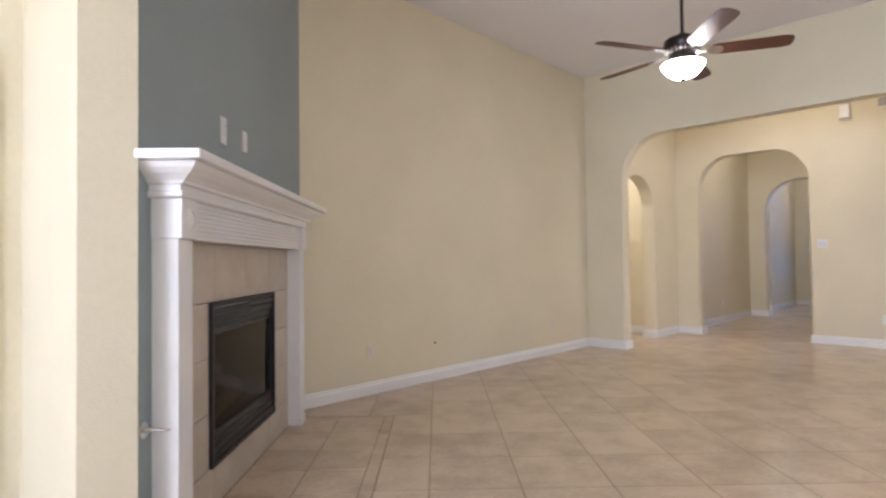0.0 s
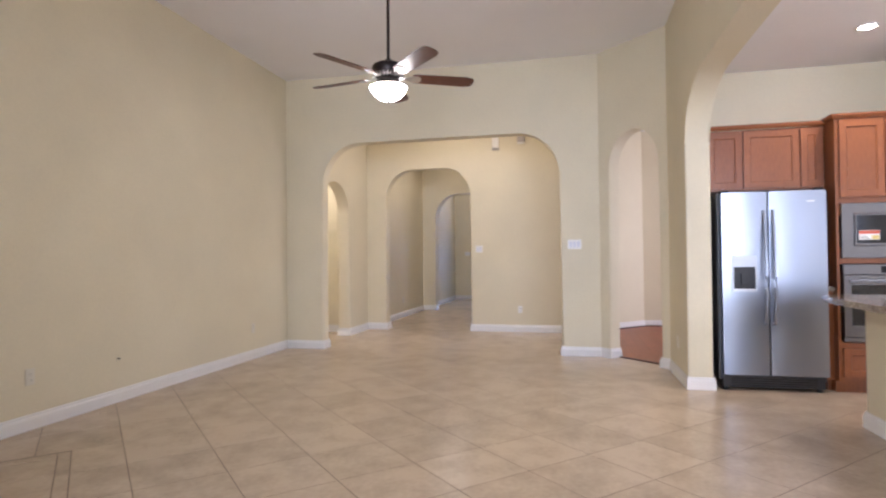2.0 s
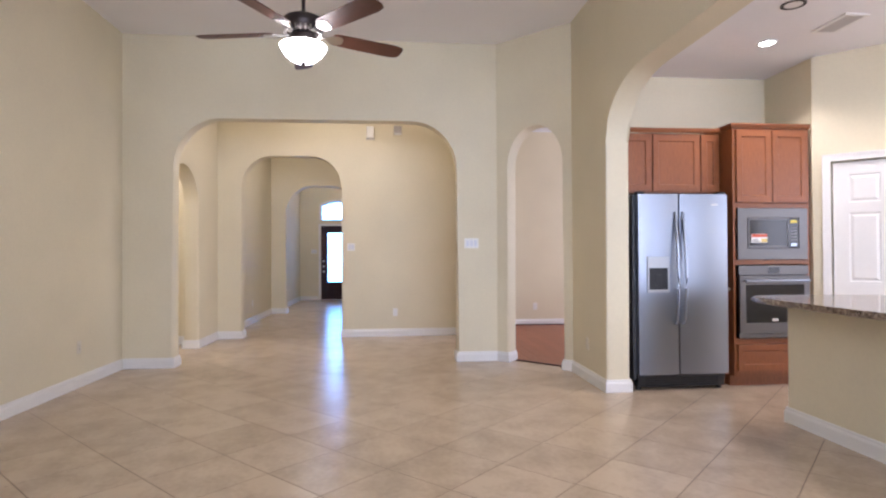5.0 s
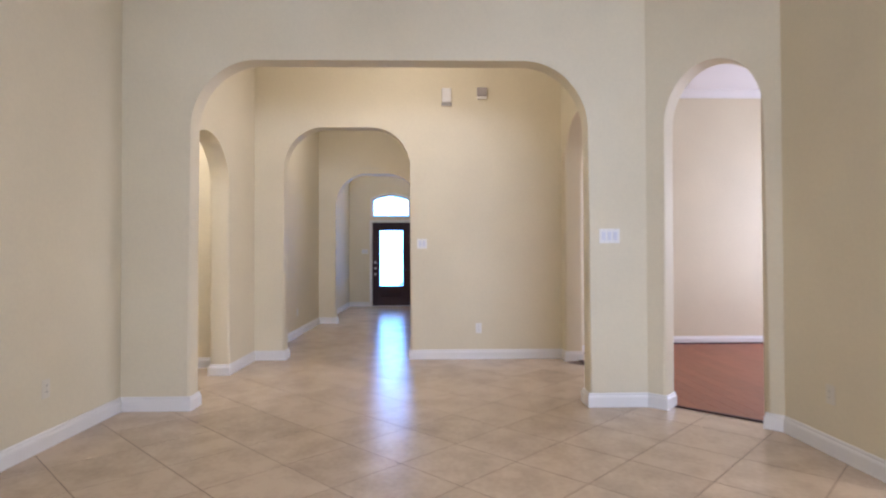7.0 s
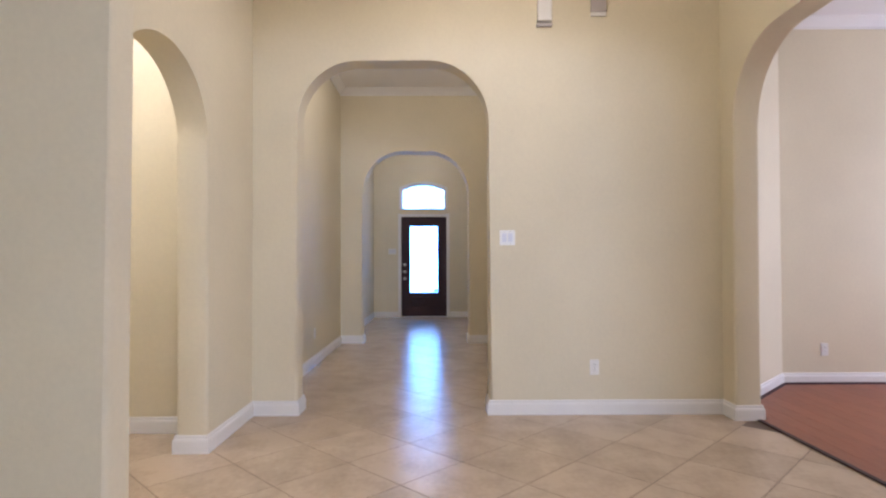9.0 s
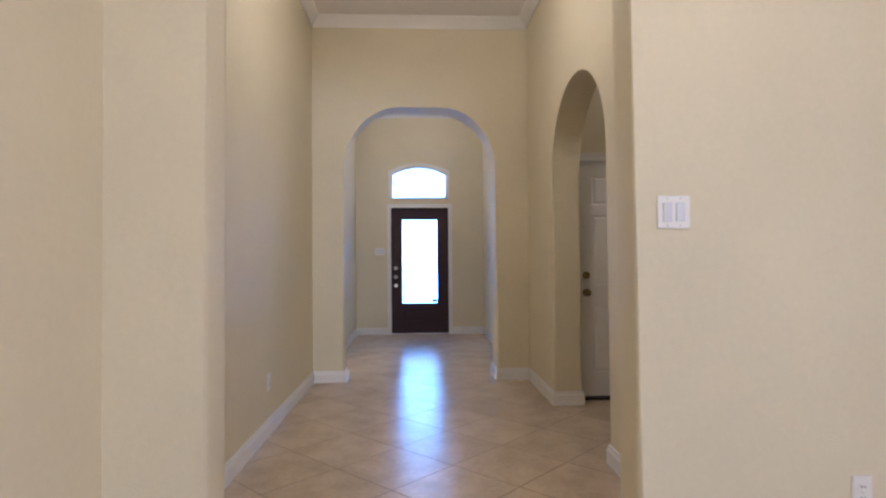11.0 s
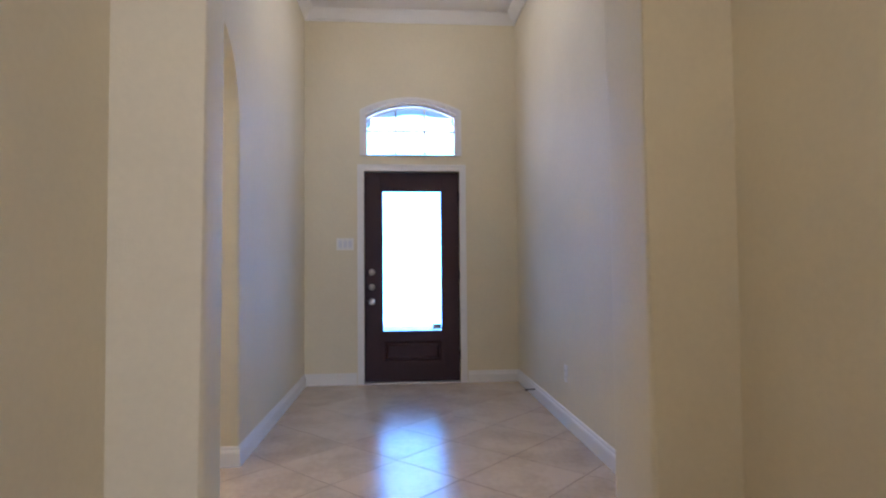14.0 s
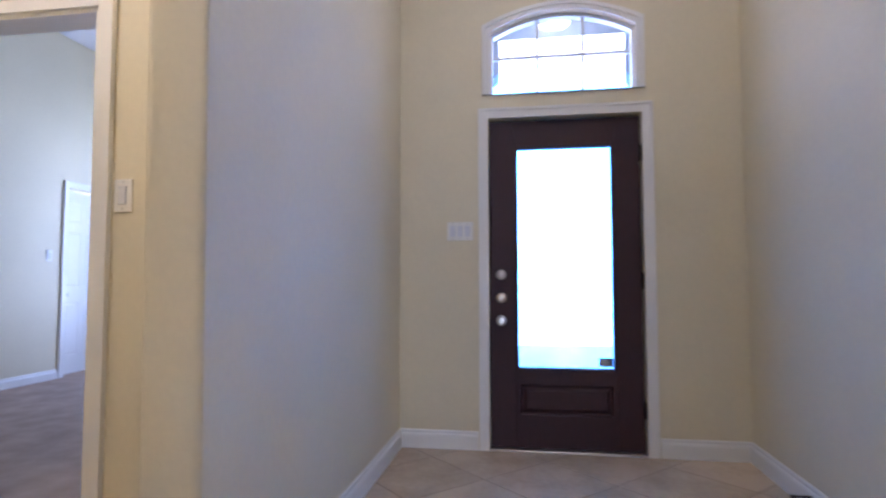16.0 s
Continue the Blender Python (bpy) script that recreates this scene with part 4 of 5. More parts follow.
part("stub", tube([(0, 0, 0), (0, -0.015, 0.002), (0.004, -0.03, 0.004)], 0.005), BLACK, jk)
ch = thing("door_chime", pose(8.98, 1.836, 3.10), "white door chime box high on the vestibule wall", "door chime")
part("cover", B(-0.055, -0.0005, -0.055, 0.055, -0.085, 0.085, bevel=0.008), PLASTIC, ch)
part("base", B(-0.03, -0.0008, -0.06, 0.06, -0.115, -0.086, bevel=0.005), shade("grey_plastic", (0.45, 0.42, 0.40), 0.4), ch)
al = thing("alarm_box", pose(8.98, 1.417, 3.14), "square grey alarm speaker high on the vestibule wall", "alarm")
part("cover", B(-0.035, -0.0005, -0.06, 0.06, -0.045, 0.06, bevel=0.008), shade("grey_speaker", (0.40, 0.36, 0.34), 0.5), al)
part("lip", B(-0.03, -0.0008, -0.06, 0.06, -0.075, -0.0465, bevel=0.004), PLASTIC, al)
ds = thing("door_stop", pose(15.47, 1.983, 0.07), "spring door stop on the entry baseboard", "door stop")
part("spring", tube([(0.0, 0, 0), (0.0, 0.03, 0.0), (0.0, 0.07, -0.002)], 0.006), BRONZE, ds)
part("tip", tube([(0.0, 0.07, -0.002), (0.0, 0.085, -0.003)], 0.009), BLACK, ds)

# ---- kitchen ----
def shaker(w, h, t=0.02):
    return panel_slab(w, h, t, [(0.055, w - 0.055, 0.055, h - 0.055)], 0.02, -0.008, 0.008)


def cabinet(name, m, w, d, h, doors, label, kick=0.0):
    """A cabinet with its front at local y = 0 looking to -y. doors: (x0, x1, z0, z1)."""
    t = thing(name, m, label, "cabinet")
    part("body", B(0, w, 0.021, d, kick, h, bevel=0.002, seg=1), CHERRY, t)
    if kick:
        part("toe_kick", B(0.01, w - 0.01, 0.07, d - 0.01, 0, kick), CHERRY, t)
    for x0, x1, z0, z1 in doors:
        dm = shaker(x1 - x0, z1 - z0)
        dd = part("door", dm, CHERRY, t)
        dd.matrix_local = pose(x0, 0, z0)
    return t


F = -90   # fronts look to -x; local x runs towards -y
up = cabinet("upper_cabinet", pose(5.44, -0.60, 1.80, 0, 0, F), 1.00, 0.48, 0.565, [(0.02, 0.315, 0.02, 0.545), (0.33, 0.79, 0.02, 0.545), (0.805, 0.98, 0.02, 0.545)], "cherry wall cabinet with raised-panel doors over the refrigerator")
crn = [(0, 0), (0.012, 0), (0.02, 0.012), (0.028, 0.03), (0.028, 0.042), (0, 0.042)]
part("crown", sweep([(-0.0, 0.0), (1.0, 0.0)], [(o, 0.565 + z) for o, z in crn]), CHERRY, up)
tw = thing("oven_cabinet", pose(5.27, -1.605, 0, 0, 0, F), "tall cherry cabinet that houses microwave and wall oven", "cabinet")
part("side_panel", B(0, 0.02, 0.0, 0.64, 0.1, 2.38), CHERRY, tw)
part("side_panel", B(0.73, 0.75, 0.0, 0.64, 0.1, 2.38), CHERRY, tw)
part("back_panel", B(0.02, 0.73, 0.62, 0.64, 0.1, 2.38), CHERRY, tw)
part("toe_kick", B(0.0, 0.75, 0.07, 0.6, 0, 0.1), CHERRY, tw)
part("face_frame", B(0.02, 0.73, 0.0, 0.02, 1.645, 1.685), CHERRY, tw)
part("face_frame", B(0.02, 0.73, 0.0, 0.02, 1.125, 1.165), CHERRY, tw)
part("face_frame", B(0.02, 0.73, 0.0, 0.02, 0.10, 0.44), CHERRY, tw)
part("face_frame", B(0.02, 0.73, 0.001, 0.02, 1.69, 2.38), CHERRY, tw)
for x0, x1 in ((0.03, 0.37), (0.38, 0.72)):
    dd = part("door", shaker(x1 - x0, 0.66), CHERRY, tw)
    dd.matrix_local = pose(x0, -0.02, 1.70)
dd = part("drawer_front", shaker(0.69, 0.24), CHERRY, tw)
dd.matrix_local = pose(0.03, -0.02, 0.15)
part("crown", sweep([(-0.0, 0.64), (0.0, 0.0), (0.75, 0.0)], [(o, 2.38 + z) for o, z in crn]), CHERRY, tw)
bc = cabinet("filler_cabinet", pose(5.33, -1.555, 0, 0, 0, F), 0.05, 0.58, 0.88, [], "narrow cherry filler beside the refrigerator", 0.1)
cs = thing("counter_strip", pose(5.31, -1.553, 0.88, 0, 0, F), "narrow granite strip beside the refrigerator", "countertop")
part("slab", B(0, 0.05, 0, 0.6, 0, 0.035, bevel=0.004), GRANITE, cs)

mw = thing("microwave", pose(5.262, -1.64, 1.17, 0, 0, F), "built-in steel microwave with black window and trim kit", "microwave")
part("trim_kit", band([(0, 0), (0.68, 0), (0.68, 0.47), (0, 0.47)], [(0.09, 0.10), (0.60, 0.10), (0.60, 0.385), (0.09, 0.385)], lambda u, v, d: (u, d, v), -0.012, 0.01), DIMSTEEL, mw)
part("body", B(0.092, 0.598, 0.0, 0.4, 0.102, 0.383), BLACK, mw)
md = part("door", band([(0.10, 0.108), (0.49, 0.108), (0.49, 0.378), (0.10, 0.378)], [(0.112, 0.125), (0.482, 0.125), (0.482, 0.365), (0.112, 0.365)], lambda u, v, d: (u, d, v), -0.014, -0.001), DIMSTEEL, mw)
part("window", B(0.112, 0.482, -0.009, -0.002, 0.125, 0.365), DARKGLASS, md)
mc = part("control_panel", B(0.492, 0.592, -0.013, -0.001, 0.108, 0.378, bevel=0.003), DARKGLASS, mw)
part("display", B(0.51, 0.575, -0.0145, -0.0131, 0.335, 0.362), shade("yellow_film", (0.7, 0.55, 0.08), 0.4), mc)
part("open_button", B(0.512, 0.572, -0.0165, -0.0131, 0.12, 0.15, bevel=0.002), STEEL, mc)
for r in range(5):
    for c in range(3):
        part("key", B(0.512 + c * 0.022, 0.528 + c * 0.022, -0.0142, -0.0131, 0.17 + r * 0.028, 0.188 + r * 0.028), shade("key_grey", (0.16, 0.16, 0.17), 0.4) if r == c == 0 else bpy.data.materials["key_grey"], mc)
sk = thing("energy_label", pose(5.262, -1.64, 1.17, 0, 0, F), "white and red paper label on the microwave window", "label")
part("paper", B(0.130, 0.285, -0.0115, -0.0095, 0.155, 0.235), PLASTIC, sk)
part("yellow_patch", B(0.225, 0.283, -0.0122, -0.0116, 0.158, 0.192), shade("yellow_print", (0.65, 0.50, 0.16), 0.5), sk)
part("red_band", B(0.132, 0.283, -0.0122, -0.0116, 0.205, 0.233), shade("red_print", (0.55, 0.10, 0.05), 0.5), sk)
for i in range(3):
    part("text_bar", B(0.14, 0.215 - 0.012 * i, -0.0122, -0.0116, 0.161 + 0.011 * i, 0.165 + 0.011 * i), BLACK, sk)

ov = thing("wall_oven", pose(5.262, -1.64, 0.45, 0, 0, F), "stainless wall oven with dark glass door and bar handle", "oven")
part("body", B(0.02, 0.66, 0.0, 0.55, 0.0, 0.66), BLACK, ov)
oc = part("control_panel", B(0.0, 0.68, -0.02, 0.0, 0.575, 0.665, bevel=0.004), DIMSTEEL, ov)
part("display", B(0.285, 0.395, -0.0215, -0.0201, 0.592, 0.648), DARKGLASS, oc)
od = part("door", band([(0.0, 0.045), (0.68, 0.045), (0.68, 0.57), (0.0, 0.57)], [(0.055, 0.14), (0.625, 0.14), (0.625, 0.49), (0.055, 0.49)], lambda u, v, d: (u, d, v), -0.035, 0.0), DIMSTEEL, ov)
part("window", B(0.055, 0.625, -0.030, -0.004, 0.14, 0.49), DARKGLASS, od)
part("handle", tube([(0.03, -0.075, 0.525), (0.34, -0.075, 0.525), (0.65, -0.075, 0.525)], 0.014, 12), STEEL, od, smooth=True)
for x in (0.06, 0.62):
    part("handle_post", B(x - 0.01, x + 0.01, -0.072, -0.034, 0.515, 0.535), STEEL, od)
part("vent_trim", B(0.0, 0.68, -0.018, 0.0, 0.0, 0.04, bevel=0.003), DIMSTEEL, ov)
part("badge", B(0.31, 0.37, -0.0335, -0.0302, 0.155, 0.178, bevel=0.001), PLASTIC, ov)

fr = thing("refrigerator", pose(5.27, -0.645, 0, 0, 0, F), "stainless side-by-side refrigerator with dispenser and dark sides", "refrigerator")
part("cabinet_body", B(0.0, 0.872, 0.0, 0.64, 0.09, 1.765, bevel=0.006), shade("charcoal_side", (0.035, 0.034, 0.036), 0.45, var=0.1), fr)
part("base_grille", B(0.03, 0.845, -0.03, 0.05, 0.03, 0.135, bevel=0.004), BLACK, fr)
for i in range(4):
    part("grille_slot", B(0.10, 0.78, -0.0325, -0.0302, 0.045 + i * 0.02, 0.052 + i * 0.02), DARKGLASS, fr)
for x in (0.06, 0.82):
    part("foot", turned([(0, 0), (0.024, 0), (0.024, 0.014), (0.014, 0.024), (0.014, 0.032), (0, 0.032)], 14), BLACK, fr).matrix_local = pose(x, 0.03, 0)
    part("hinge_cap", B(x - 0.035, x + 0.035, -0.05, 0.03, 1.766, 1.785, bevel=0.006), BLACK, fr)


def bowed(x0, x1, z0, z1, depth=0.062, bow=0.012, n=8):
    """A refrigerator door with a gently bowed face and rounded edges."""
    pts = [(x0, 0.0)] + [(x0 + 0.004 + (x1 - x0 - 0.008) * i / n, -depth - bow * math.sin(math.pi * i / n) * 0.5) for i in range(n + 1)] + [(x1, 0.0)]
    bm = prism(pts, lambda u, v, d: (u, v, d), z0, z1)
    bmesh.ops.bevel(bm, geom=[e for e in bm.edges if abs(e.verts[0].co.z - e.verts[1].co.z) < 1e-6 and e.calc_length() > 0.02], offset=0.006, segments=2, affect="EDGES")
    return bm


split = 0.405
ld = part("freezer_door", bowed(0.025, split - 0.003, 0.145, 1.762), STEEL, fr, "brushed steel freezer door", smooth=True)
rd = part("fridge_door", bowed(split + 0.003, 0.868, 0.145, 1.762), STEEL, fr, "brushed steel refrigerator door", smooth=True)
for x in (split - 0.036, split + 0.036):
    hpts = [(x, -0.064, 0.60), (x, -0.100, 0.606)] + [(x, -0.066 - 0.062 * math.sin(math.pi * (0.22 + 0.78 * i / 10)), 0.62 + 0.98 * i / 10) for i in range(11)]
    part("handle", tube(hpts, 0.0135, 12), STEEL, ld if x < split else rd, "curved steel bar handle", smooth=True)
dp = part("dispenser", band([(0.105, 0.88), (0.305, 0.88), (0.305, 1.20), (0.105, 1.20)], [(0.118, 0.893), (0.292, 0.893), (0.292, 1.10), (0.118, 1.10)], lambda u, v, d: (u, d, v), -0.082, -0.058), shade("grey_dispenser", (0.42, 0.43, 0.45), 0.35, 0.4), ld, "grey dispenser surround")
part("recess", B(0.118, 0.292, -0.0715, -0.069, 0.893, 1.10), BLACK, ld)
part("paddle", B(0.175, 0.235, -0.080, -0.072, 0.94, 1.04, bevel=0.004), BLACK, ld)
part("drip_tray", B(0.118, 0.292, -0.084, -0.071, 0.893, 0.905), NICKEL, ld)
part("badge", B(0.71, 0.77, -0.0735, -0.0685, 1.66, 1.675), NICKEL, rd)

# island: painted knee wall, cherry back, curved granite top
isl = thing("kitchen_island", Matrix.Identity(4), "cream painted kitchen island wall with cherry cabinets behind", "kitchen island")
part("knee_wall", B(0.2, 4.22, -1.46, -1.34, 0, 0.872, bevel=0.012), PAINT, isl)
part("end_wall", B(4.10, 4.22, -2.05, -1.462, 0, 0.872, bevel=0.012), PAINT, isl)
part("cabinet_run", B(0.25, 4.09, -2.05, -1.465, 0.1, 0.872), CHERRY, isl)
part("baseboard", sweep([(4.22, -2.05), (4.22, -1.34), (0.2, -1.34)][::-1], [(-o, z) for o, z in SKIRT]), TRIM, isl)
op = plate("outlet_plate", pose(3.10, -1.34, 0.34, 0, 0, SOUTH), 0.072, 0.118, "outlet", "white duplex outlet on the island wall")
top = [(0.1, -2.10), (4.28, -2.10), (4.34, -1.70), (4.35, -1.35), (4.33, -1.17), (4.26, -1.09), (4.14, -1.055), (3.9, -1.035), (3.5, -1.02), (3.0, -1.015), (2.2, -1.03), (1.2, -1.07), (0.1, -1.12)]
ct = thing("island_countertop", Matrix.Identity(4), "polished speckled brown granite countertop with a curved edge", "countertop")
gb = prism(top, lambda u, v, d: (u, v, d), 0.873, 0.912)
bmesh.ops.bevel(gb, geom=[e for e in gb.edges if abs(e.verts[0].co.z - e.verts[1].co.z) < 1e-6], offset=0.012, segments=3, affect="EDGES")
part("slab", gb, GRANITE, ct, smooth=True)
fc = thing("kitchen_faucet", pose(2.98, -1.50, 0.912), "chrome high-arc kitchen faucet with side lever", "faucet")
part("base", turned([(0, 0), (0.03, 0), (0.03, 0.01), (0.022, 0.02), (0.022, 0.12), (0.018, 0.13), (0, 0.13)]), CHROME, fc, smooth=True)
part("spout", tube([(0, 0, 0.12), (0, 0, 0.24)] + [(0.0, -0.09 + 0.09 * math.cos(a), 0.24 + 0.09 * math.sin(a)) for a in (0.4, 0.8, 1.2, 1.57, 2.0, 2.4, 2.8)] + [(0, -0.185, 0.20)], 0.014, 12), CHROME, fc, smooth=True)
part("lever", tube([(0.02, 0, 0.09), (0.05, 0, 0.10), (0.10, 0, 0.15)], 0.007), CHROME, fc, smooth=True)
ag = thing("air_gap_cap", pose(3.24, -1.46, 0.912), "small chrome air gap cap on the countertop", "air gap")
part("cap", turned([(0, 0), (0.021, 0), (0.021, 0.055), (0.017, 0.062), (0, 0.063)]), CHROME, ag, smooth=True)
sn = thing("sink_rim", pose(0, 0, 0.912), "steel rim of the kitchen sink", "sink")
part("rim", band([(2.55, -2.0), (3.38, -2.0), (3.38, -1.55), (2.55, -1.55)], [(2.59, -1.96), (3.34, -1.96), (3.34, -1.59), (2.59, -1.59)], lambda u, v, d: (u, v, d), 0.0005, 0.006), STEEL, sn)

# kitchen ceiling fittings
for i, (x, y, lit) in enumerate(((4.95, -1.73, True), (4.22, -1.42, False), (4.1, -3.0, True), (2.6, -1.9, True))):
    dl = thing("downlight", pose(x, y, 3.05), "lit recessed downlight with a white ring" if lit else "unlit recessed ceiling speaker with a dark ring", "downlight" if lit else "speaker", "kitchen ceiling fittings")
    part("ring", turned([(0.062, 0.0), (0.085, 0.0), (0.085, -0.006), (0.075, -0.010), (0.062, -0.006)], 28, False), TRIM if lit else BLACK, dl, smooth=True)
    part("lens", turned([(0, -0.004), (0.061, -0.004), (0.061, -0.001), (0, -0.001)], 28), LED if lit else TRIM, dl)
    if lit:
        spot("downlight_bulb", (x, y, 3.03), 85, (1.0, 0.88, 0.76))
vn = thing("ceiling_vent", pose(4.50, -2.02, 3.05, 0, 0, 0), "grey louvred air vent in the kitchen ceiling", "vent")
part("frame", band([(-0.18, -0.10), (0.18, -0.10), (0.18, 0.10), (-0.18, 0.10)], [(-0.155, -0.075), (0.155, -0.075), (0.155, 0.075), (-0.155, 0.075)], lambda u, v, d: (u, v, d), -0.012, -0.0005), TRIM, vn)
for i in range(9):
    s = part("slat", B(-0.155, 0.155, -0.009, 0.009, -0.0007, 0.0007), TRIM, vn)
    s.matrix_local = pose(0, -0.064 + 0.016 * i, -0.008, 40, 0, 0)
part("backing", B(-0.155, 0.155, -0.075, 0.075, -0.0012, -0.0006), BLACK, vn)

# lamps of the side spaces
pl_ = thing("passage_light", pose(7.7, 5.2, H), "lit round ceiling light in the side passage", "ceiling light")
part("bowl", turned([(0.0, -0.10), (0.08, -0.085), (0.14, -0.045), (0.15, -0.012), (0.12, -0.0005)]), LAMPGLASS, pl_, smooth=True)
bulb("passage_bulb", (7.7, 5.2, 3.45), 58, (1.0, 0.96, 0.94), 0.1)
el = thing("entry_light", pose(14.8, 3.02, 3.62), "lit ceiling light in the entry", "ceiling light")
part("pan", turned([(0, -0.025), (0.15, -0.025), (0.155, -0.0005), (0, -0.0005)]), NICKEL, el, smooth=True)
part("bowl", turned([(0.0, -0.12), (0.06, -0.112), (0.11, -0.08), (0.135, -0.04), (0.14, -0.026), (0.0, -0.026)]), LAMPGLASS, el, smooth=True)
bulb("entry_bulb", (14.8, 3.02, 3.38), 13, WARM, 0.1)
# unseen fixtures added to brighten hall, vestibule, alcove and side hall
for x, y, z, w in ((10.5, 2.95, 3.62, 25), (7.5, 2.3, H, 28), (13.5, 5.2, H, 42), (10.9, 0.85, 3.62, 3.5)):
    t = copy_thing(el, pose(x, y, z))
    tagged(t, "unseen lit ceiling light added over a hall space")
    bulb("hall_bulb", (x, y, z - 0.36), w, WARM, 0.12 if x > 13 else 0.3)

# ---- floors, pieces last ----
setting("floor", B(-4.7, 16.4, -5.1, 6.2, -0.12, -0.0011), GROUT, "tan grout bed under the floor tiles", "floor")
floor = bpy.data.objects["floor"]
SP, SQ, G = 0.470, 0.478, 0.0055   # pitch along the two diagonals, joint width
OFF_P, OFF_Q = -0.092, 0.040


def tile_mesh(bm, m):
    a, b, c = (SP - G) / 2, (SQ - G) / 2, 0.0015
    corners = ((-1, -1), (1, -1), (1, 1), (-1, 1))
    lo = [bm.verts.new(m @ Vector((x * a, y * b, -0.008))) for x, y in corners]
    mi = [bm.verts.new(m @ Vector((x * a, y * b, -0.0007))) for x, y in corners]
    hi = [bm.verts.new(m @ Vector((x * (a - c), y * (b - c), 0.0))) for x, y in corners]
    for r0, r1 in ((lo, mi), (mi, hi)):
        for i in range(4):
            bm.faces.new((r0[i], r0[(i + 1) % 4], r1[(i + 1) % 4], r1[i]))
    bm.faces.new(hi)


one = bmesh.new()
tile_mesh(one, Matrix.Identity(4))
tm = bpy.data.meshes.new("tile")
one.to_mesh(tm)
one.free()
tm.materials.append(TILE)


def in_rooms(x, y):
    r = 0.33
    return any(x0 - r < x < x1 + r and y0 - r < y < y1 + r for x0, x1, y0, y1 in ((-4.55, 6.85, -0.4, 4.4), (-4.55, 5.9, -4.9, -0.4), (6.8, 9.0, 0.5, 4.2), (7.1, 8.5, 4.2, 5.9), (9.0, 12.7, 1.9, 4.05), (10.0, 11.75, 0.25, 1.9), (12.6, 16.15, 1.95, 4.05), (12.8, 14.45, 4.1, 6.1)))


near, far = [], []
k = math.sqrt(0.5)
for i in range(-22, 52):
    for j in range(-22, 52):
        p, q = OFF_P + (i + 0.5) * SP, OFF_Q + (j + 0.5) * SQ
        x, y = (p + q) * k, (p - q) * k
        if not in_rooms(x, y):
            continue
        close = (1.4 < x < 6.9 and -0.4 < y < 4.5) or (6.9 <= x < 9.0 and 0.5 < y < 4.2) or (9.0 <= x < 16.3 and 1.9 < y < 4.1)
        (near if close else far).append((x, y))
near.sort(key=lambda c: abs(c[1] - 2.6))
far += near[300:]
rt = random.Random(5)
for x, y in near[:300]:
    t = new("tile", tm)
    t.parent = floor
    t.matrix_local = pose(x, y, rt.uniform(-0.0004, 0.0), 0, 0, 45 + rt.choice((0, 180)))
rest = bmesh.new()
for x, y in far:
    tile_mesh(rest, pose(x, y, rt.uniform(-0.0004, 0.0), 0, 0, 45))
rest_ob = part("tile", rest, TILE, floor)
rest_ob["kind"] = "stuff"
# hearth inlay: smaller tiles framed by a narrow strip
hearth = setting("floor_hearth", B(0.22, 2.44, 0.005, 0.765, 0.0005, 0.0022), GROUT, "grout bed of the hearth inlay", "floor")
hearth.matrix_world = FM
cuts = [(0.31 + i * 0.34, 0.31 + (i + 1) * 0.34, 0.02 + j * 0.335, 0.02 + (j + 1) * 0.335) for i in range(6) for j in range(2)]
cuts += [(0.235 + i * 0.47, min(0.235 + (i + 1) * 0.47, 2.425), 0.69, 0.762) for i in range(5)] + [(0.235, 0.31, 0.02, 0.355), (0.235, 0.31, 0.355, 0.69), (2.35, 2.425, 0.02, 0.355), (2.35, 2.425, 0.355, 0.69)]
for a, b, c, d in cuts:
    part("tile", B(a + 0.0025, b - 0.0025, c + 0.0025, d - 0.0025, 0.001, 0.004, bevel=0.001, seg=1), TILE, hearth)
# dining chandelier
cd = thing("chandelier", pose(8.15, -2.08, 0), "bronze dining chandelier with upturned white glass shades", "chandelier")
part("canopy", turned([(0, 3.42), (0.05, 3.425), (0.065, 3.45), (0.065, 3.4595), (0, 3.4595)]), BRONZE, cd, smooth=True)
part("stem", tube([(0, 0, 2.0), (0, 0, 2.8), (0, 0, 3.43)], 0.008), BRONZE, cd)
part("body", turned([(0, 1.93), (0.02, 1.95), (0.035, 2.0), (0.02, 2.06), (0.03, 2.12), (0.012, 2.18), (0, 2.19)]), BRONZE, cd, smooth=True)
for i in range(5):
    a = radians(72 * i + 125)
    c, s = math.cos(a), math.sin(a)
    part("arm", tube([(0.03 * c, 0.03 * s, 2.02), (0.14 * c, 0.14 * s, 1.96), (0.26 * c, 0.26 * s, 2.0), (0.31 * c, 0.31 * s, 2.09)], 0.009), BRONZE, cd, smooth=True)
    sh = part("shade", turned([(0.02, 2.10), (0.045, 2.115), (0.06, 2.15), (0.075, 2.20), (0.088, 2.215), (0.084, 2.216), (0.055, 2.155), (0.018, 2.112)]), LAMPGLASS, cd, "lit frosted bell shade", smooth=True)
    sh.matrix_local = pose(0.31 * c, 0.31 * s, 0)
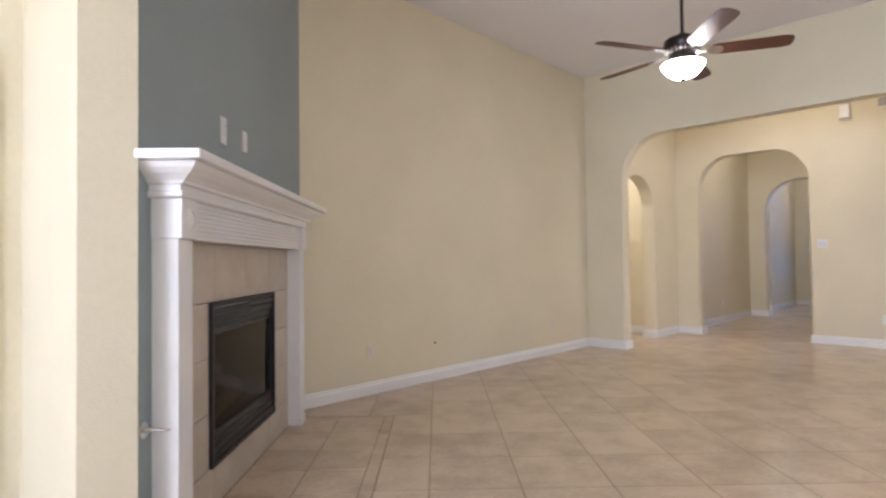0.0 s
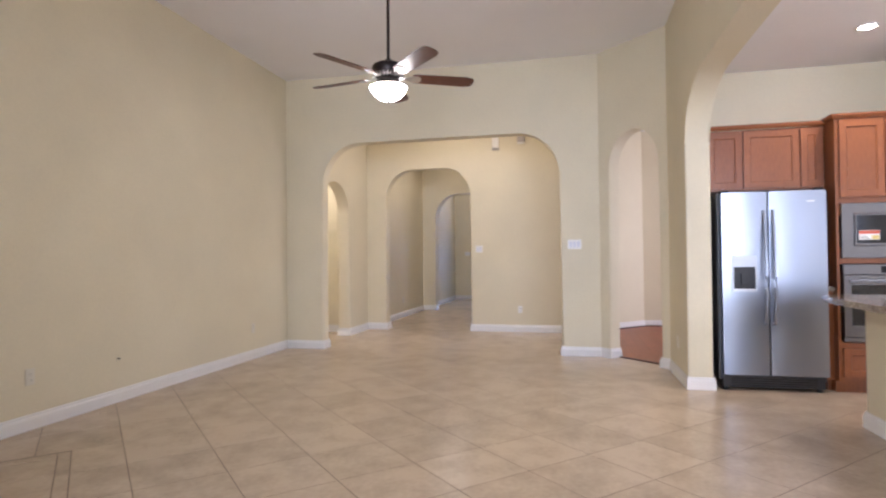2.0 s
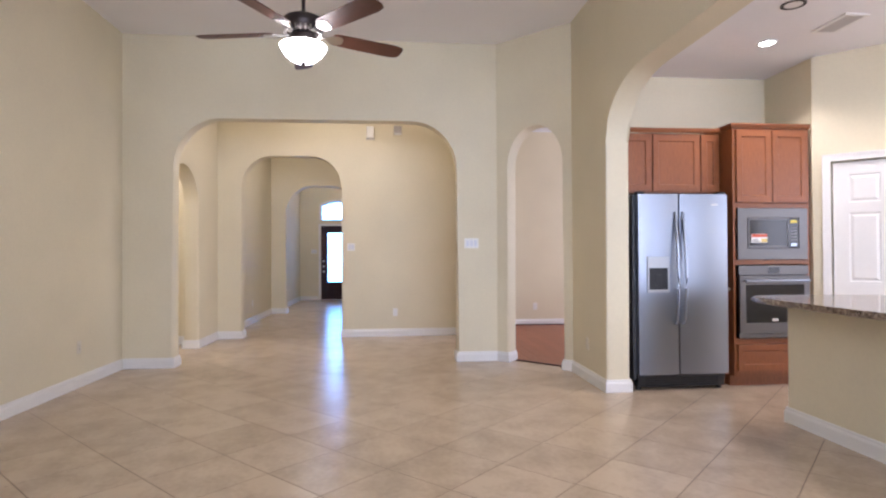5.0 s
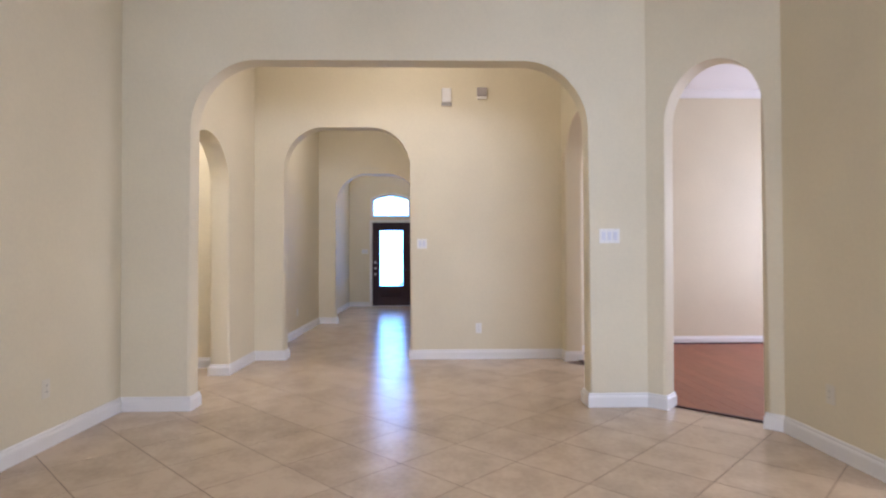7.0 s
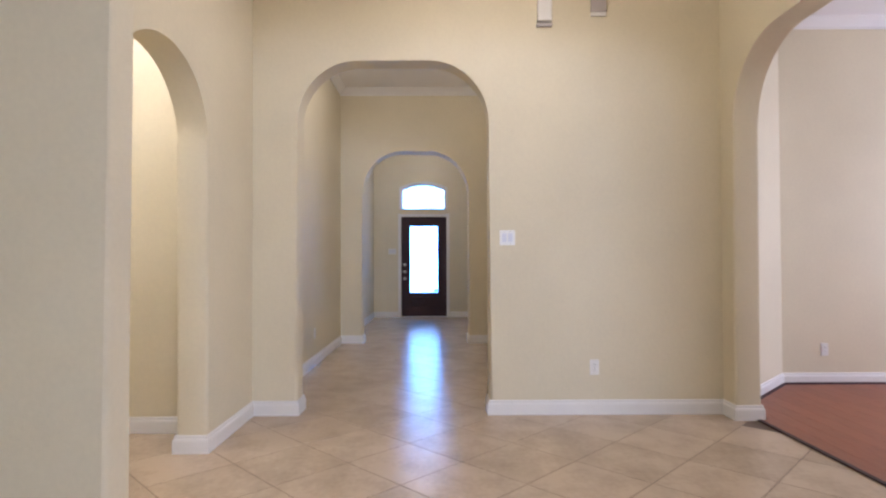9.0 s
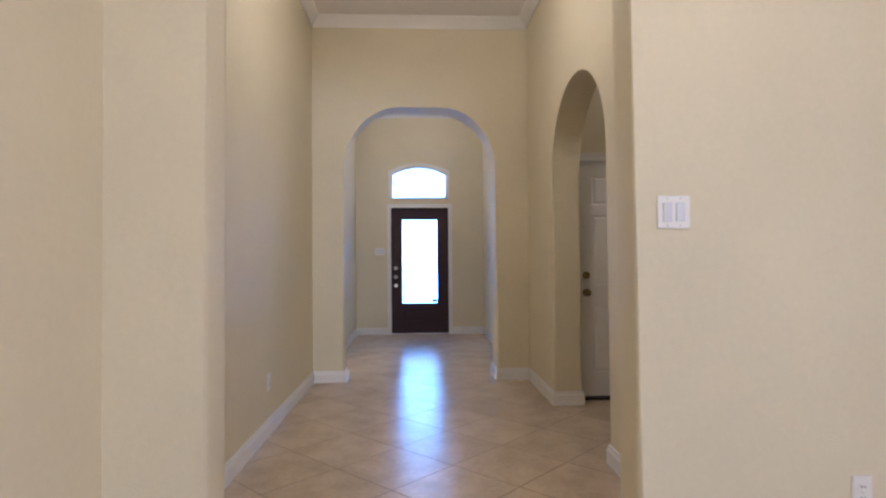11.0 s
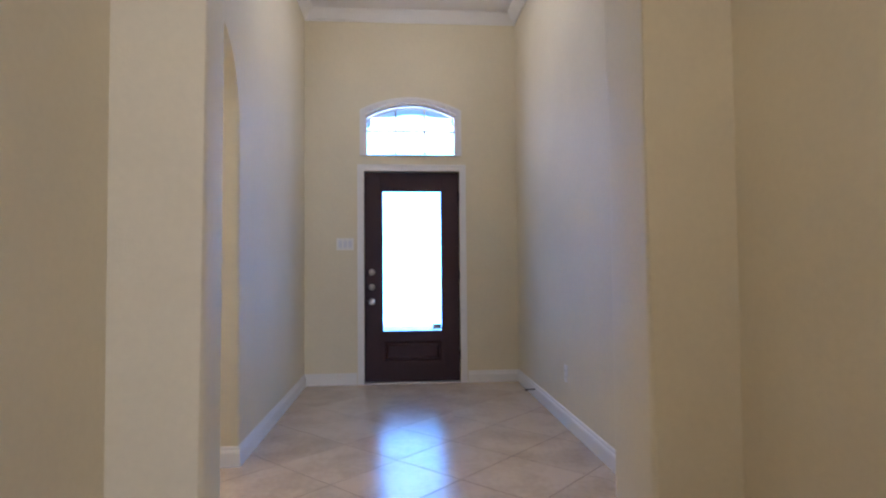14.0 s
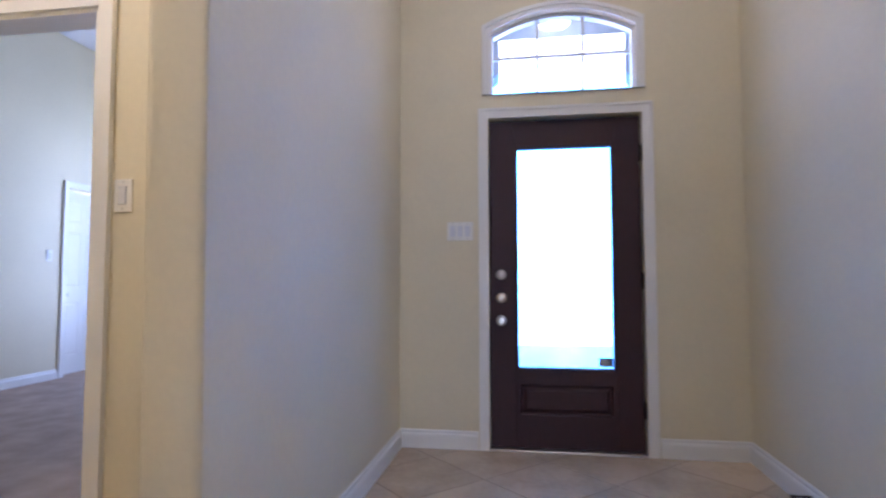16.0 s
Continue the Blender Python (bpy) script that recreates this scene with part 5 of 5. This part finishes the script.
# dining room wood planks and bedroom carpet
wf = setting("floor_dining", prism([(6.1, -3.95), (9.97, -3.95), (9.97, -0.55), (9.12, 0.30), (8.82, 0.30), (7.28, 0.30), (6.90, 0.30), (6.86, 0.14), (6.32, -0.40), (6.1, -0.45)], lambda u, v, d: (u, v, d), 0.0015, 0.004), WOODFLOOR, "reddish bed under the dining room planks", "floor")
plank = {}
for r in range(35):
    y0 = -3.95 + r * 0.125
    yb = y0 + 0.125
    x = 6.1 + rt.uniform(-0.9, 0.0)
    while x < 10.0:
        ln = rt.choice((0.9, 1.1, 1.3))
        lefts = [max(x, 6.1, 6.74 + y if y > -0.55 else 6.1) for y in (y0, yb)]
        rights = [min(x + ln, 9.97, 9.97 - max(0.0, y + 0.55) - 0.02) for y in (y0, yb)]
        x += ln
        if yb > 0.31 or rights[0] - lefts[0] < 0.06 or rights[1] - lefts[1] < 0.06:
            continue
        o = lefts[0]
        shape = [(0.0, 0.0), (rights[0] - o - 0.0015, 0.0), (rights[1] - o - 0.0015, 0.1235), (lefts[1] - o, 0.1235)]
        key = tuple(round(c, 2) for p in shape for c in p)
        if key not in plank:
            bm = prism(shape, lambda u, v, d: (u, v, d), 0.0, 0.004)
            bmesh.ops.recalc_face_normals(bm, faces=bm.faces)
            me = bpy.data.meshes.new("plank")
            bm.to_mesh(me)
            bm.free()
            me.materials.append(WOODFLOOR)
            plank[key] = me
        ob = new("plank", plank[key])
        ob.parent = wf
        ob.matrix_local = pose(o, y0, 0.0042)
setting("threshold_strip", B(7.16, 8.80, 0.295, 0.33, 0.0, 0.011, bevel=0.004), MAHOGANY, "dark wood reducer strip at the dining arch", "threshold")
ts = setting("threshold_strip", prism([(0.0, 0), (0.86, 0), (0.86, 0.03), (0, 0.03)], lambda u, v, d: (6.26 + 0.7071 * u + 0.7071 * v, -0.44 + 0.7071 * u - 0.7071 * v, d), 0.0, 0.010), MAHOGANY, "dark wood reducer strip in the narrow arch", "threshold")
cp = bmesh.new()
box(cp, 14.5, 19.3, 4.25, 8.95, -0.02, 0.012)
setting("floor_bedroom", cp, CARPET, "tan cut-pile carpet in the bedroom", "floor")
# thin dark strip between dining baseboard and floor
setting("shoe_trim", sweep([(8.80, 0.285), (9.10, 0.285), (9.95, -0.565), (9.95, -3.9)][::-1], [(-0.0175, 0.0085), (-0.034, 0.0085), (-0.031, 0.020), (-0.0175, 0.026)]), MAHOGANY, "thin dark strip along the foot of the dining room baseboard", "moulding")
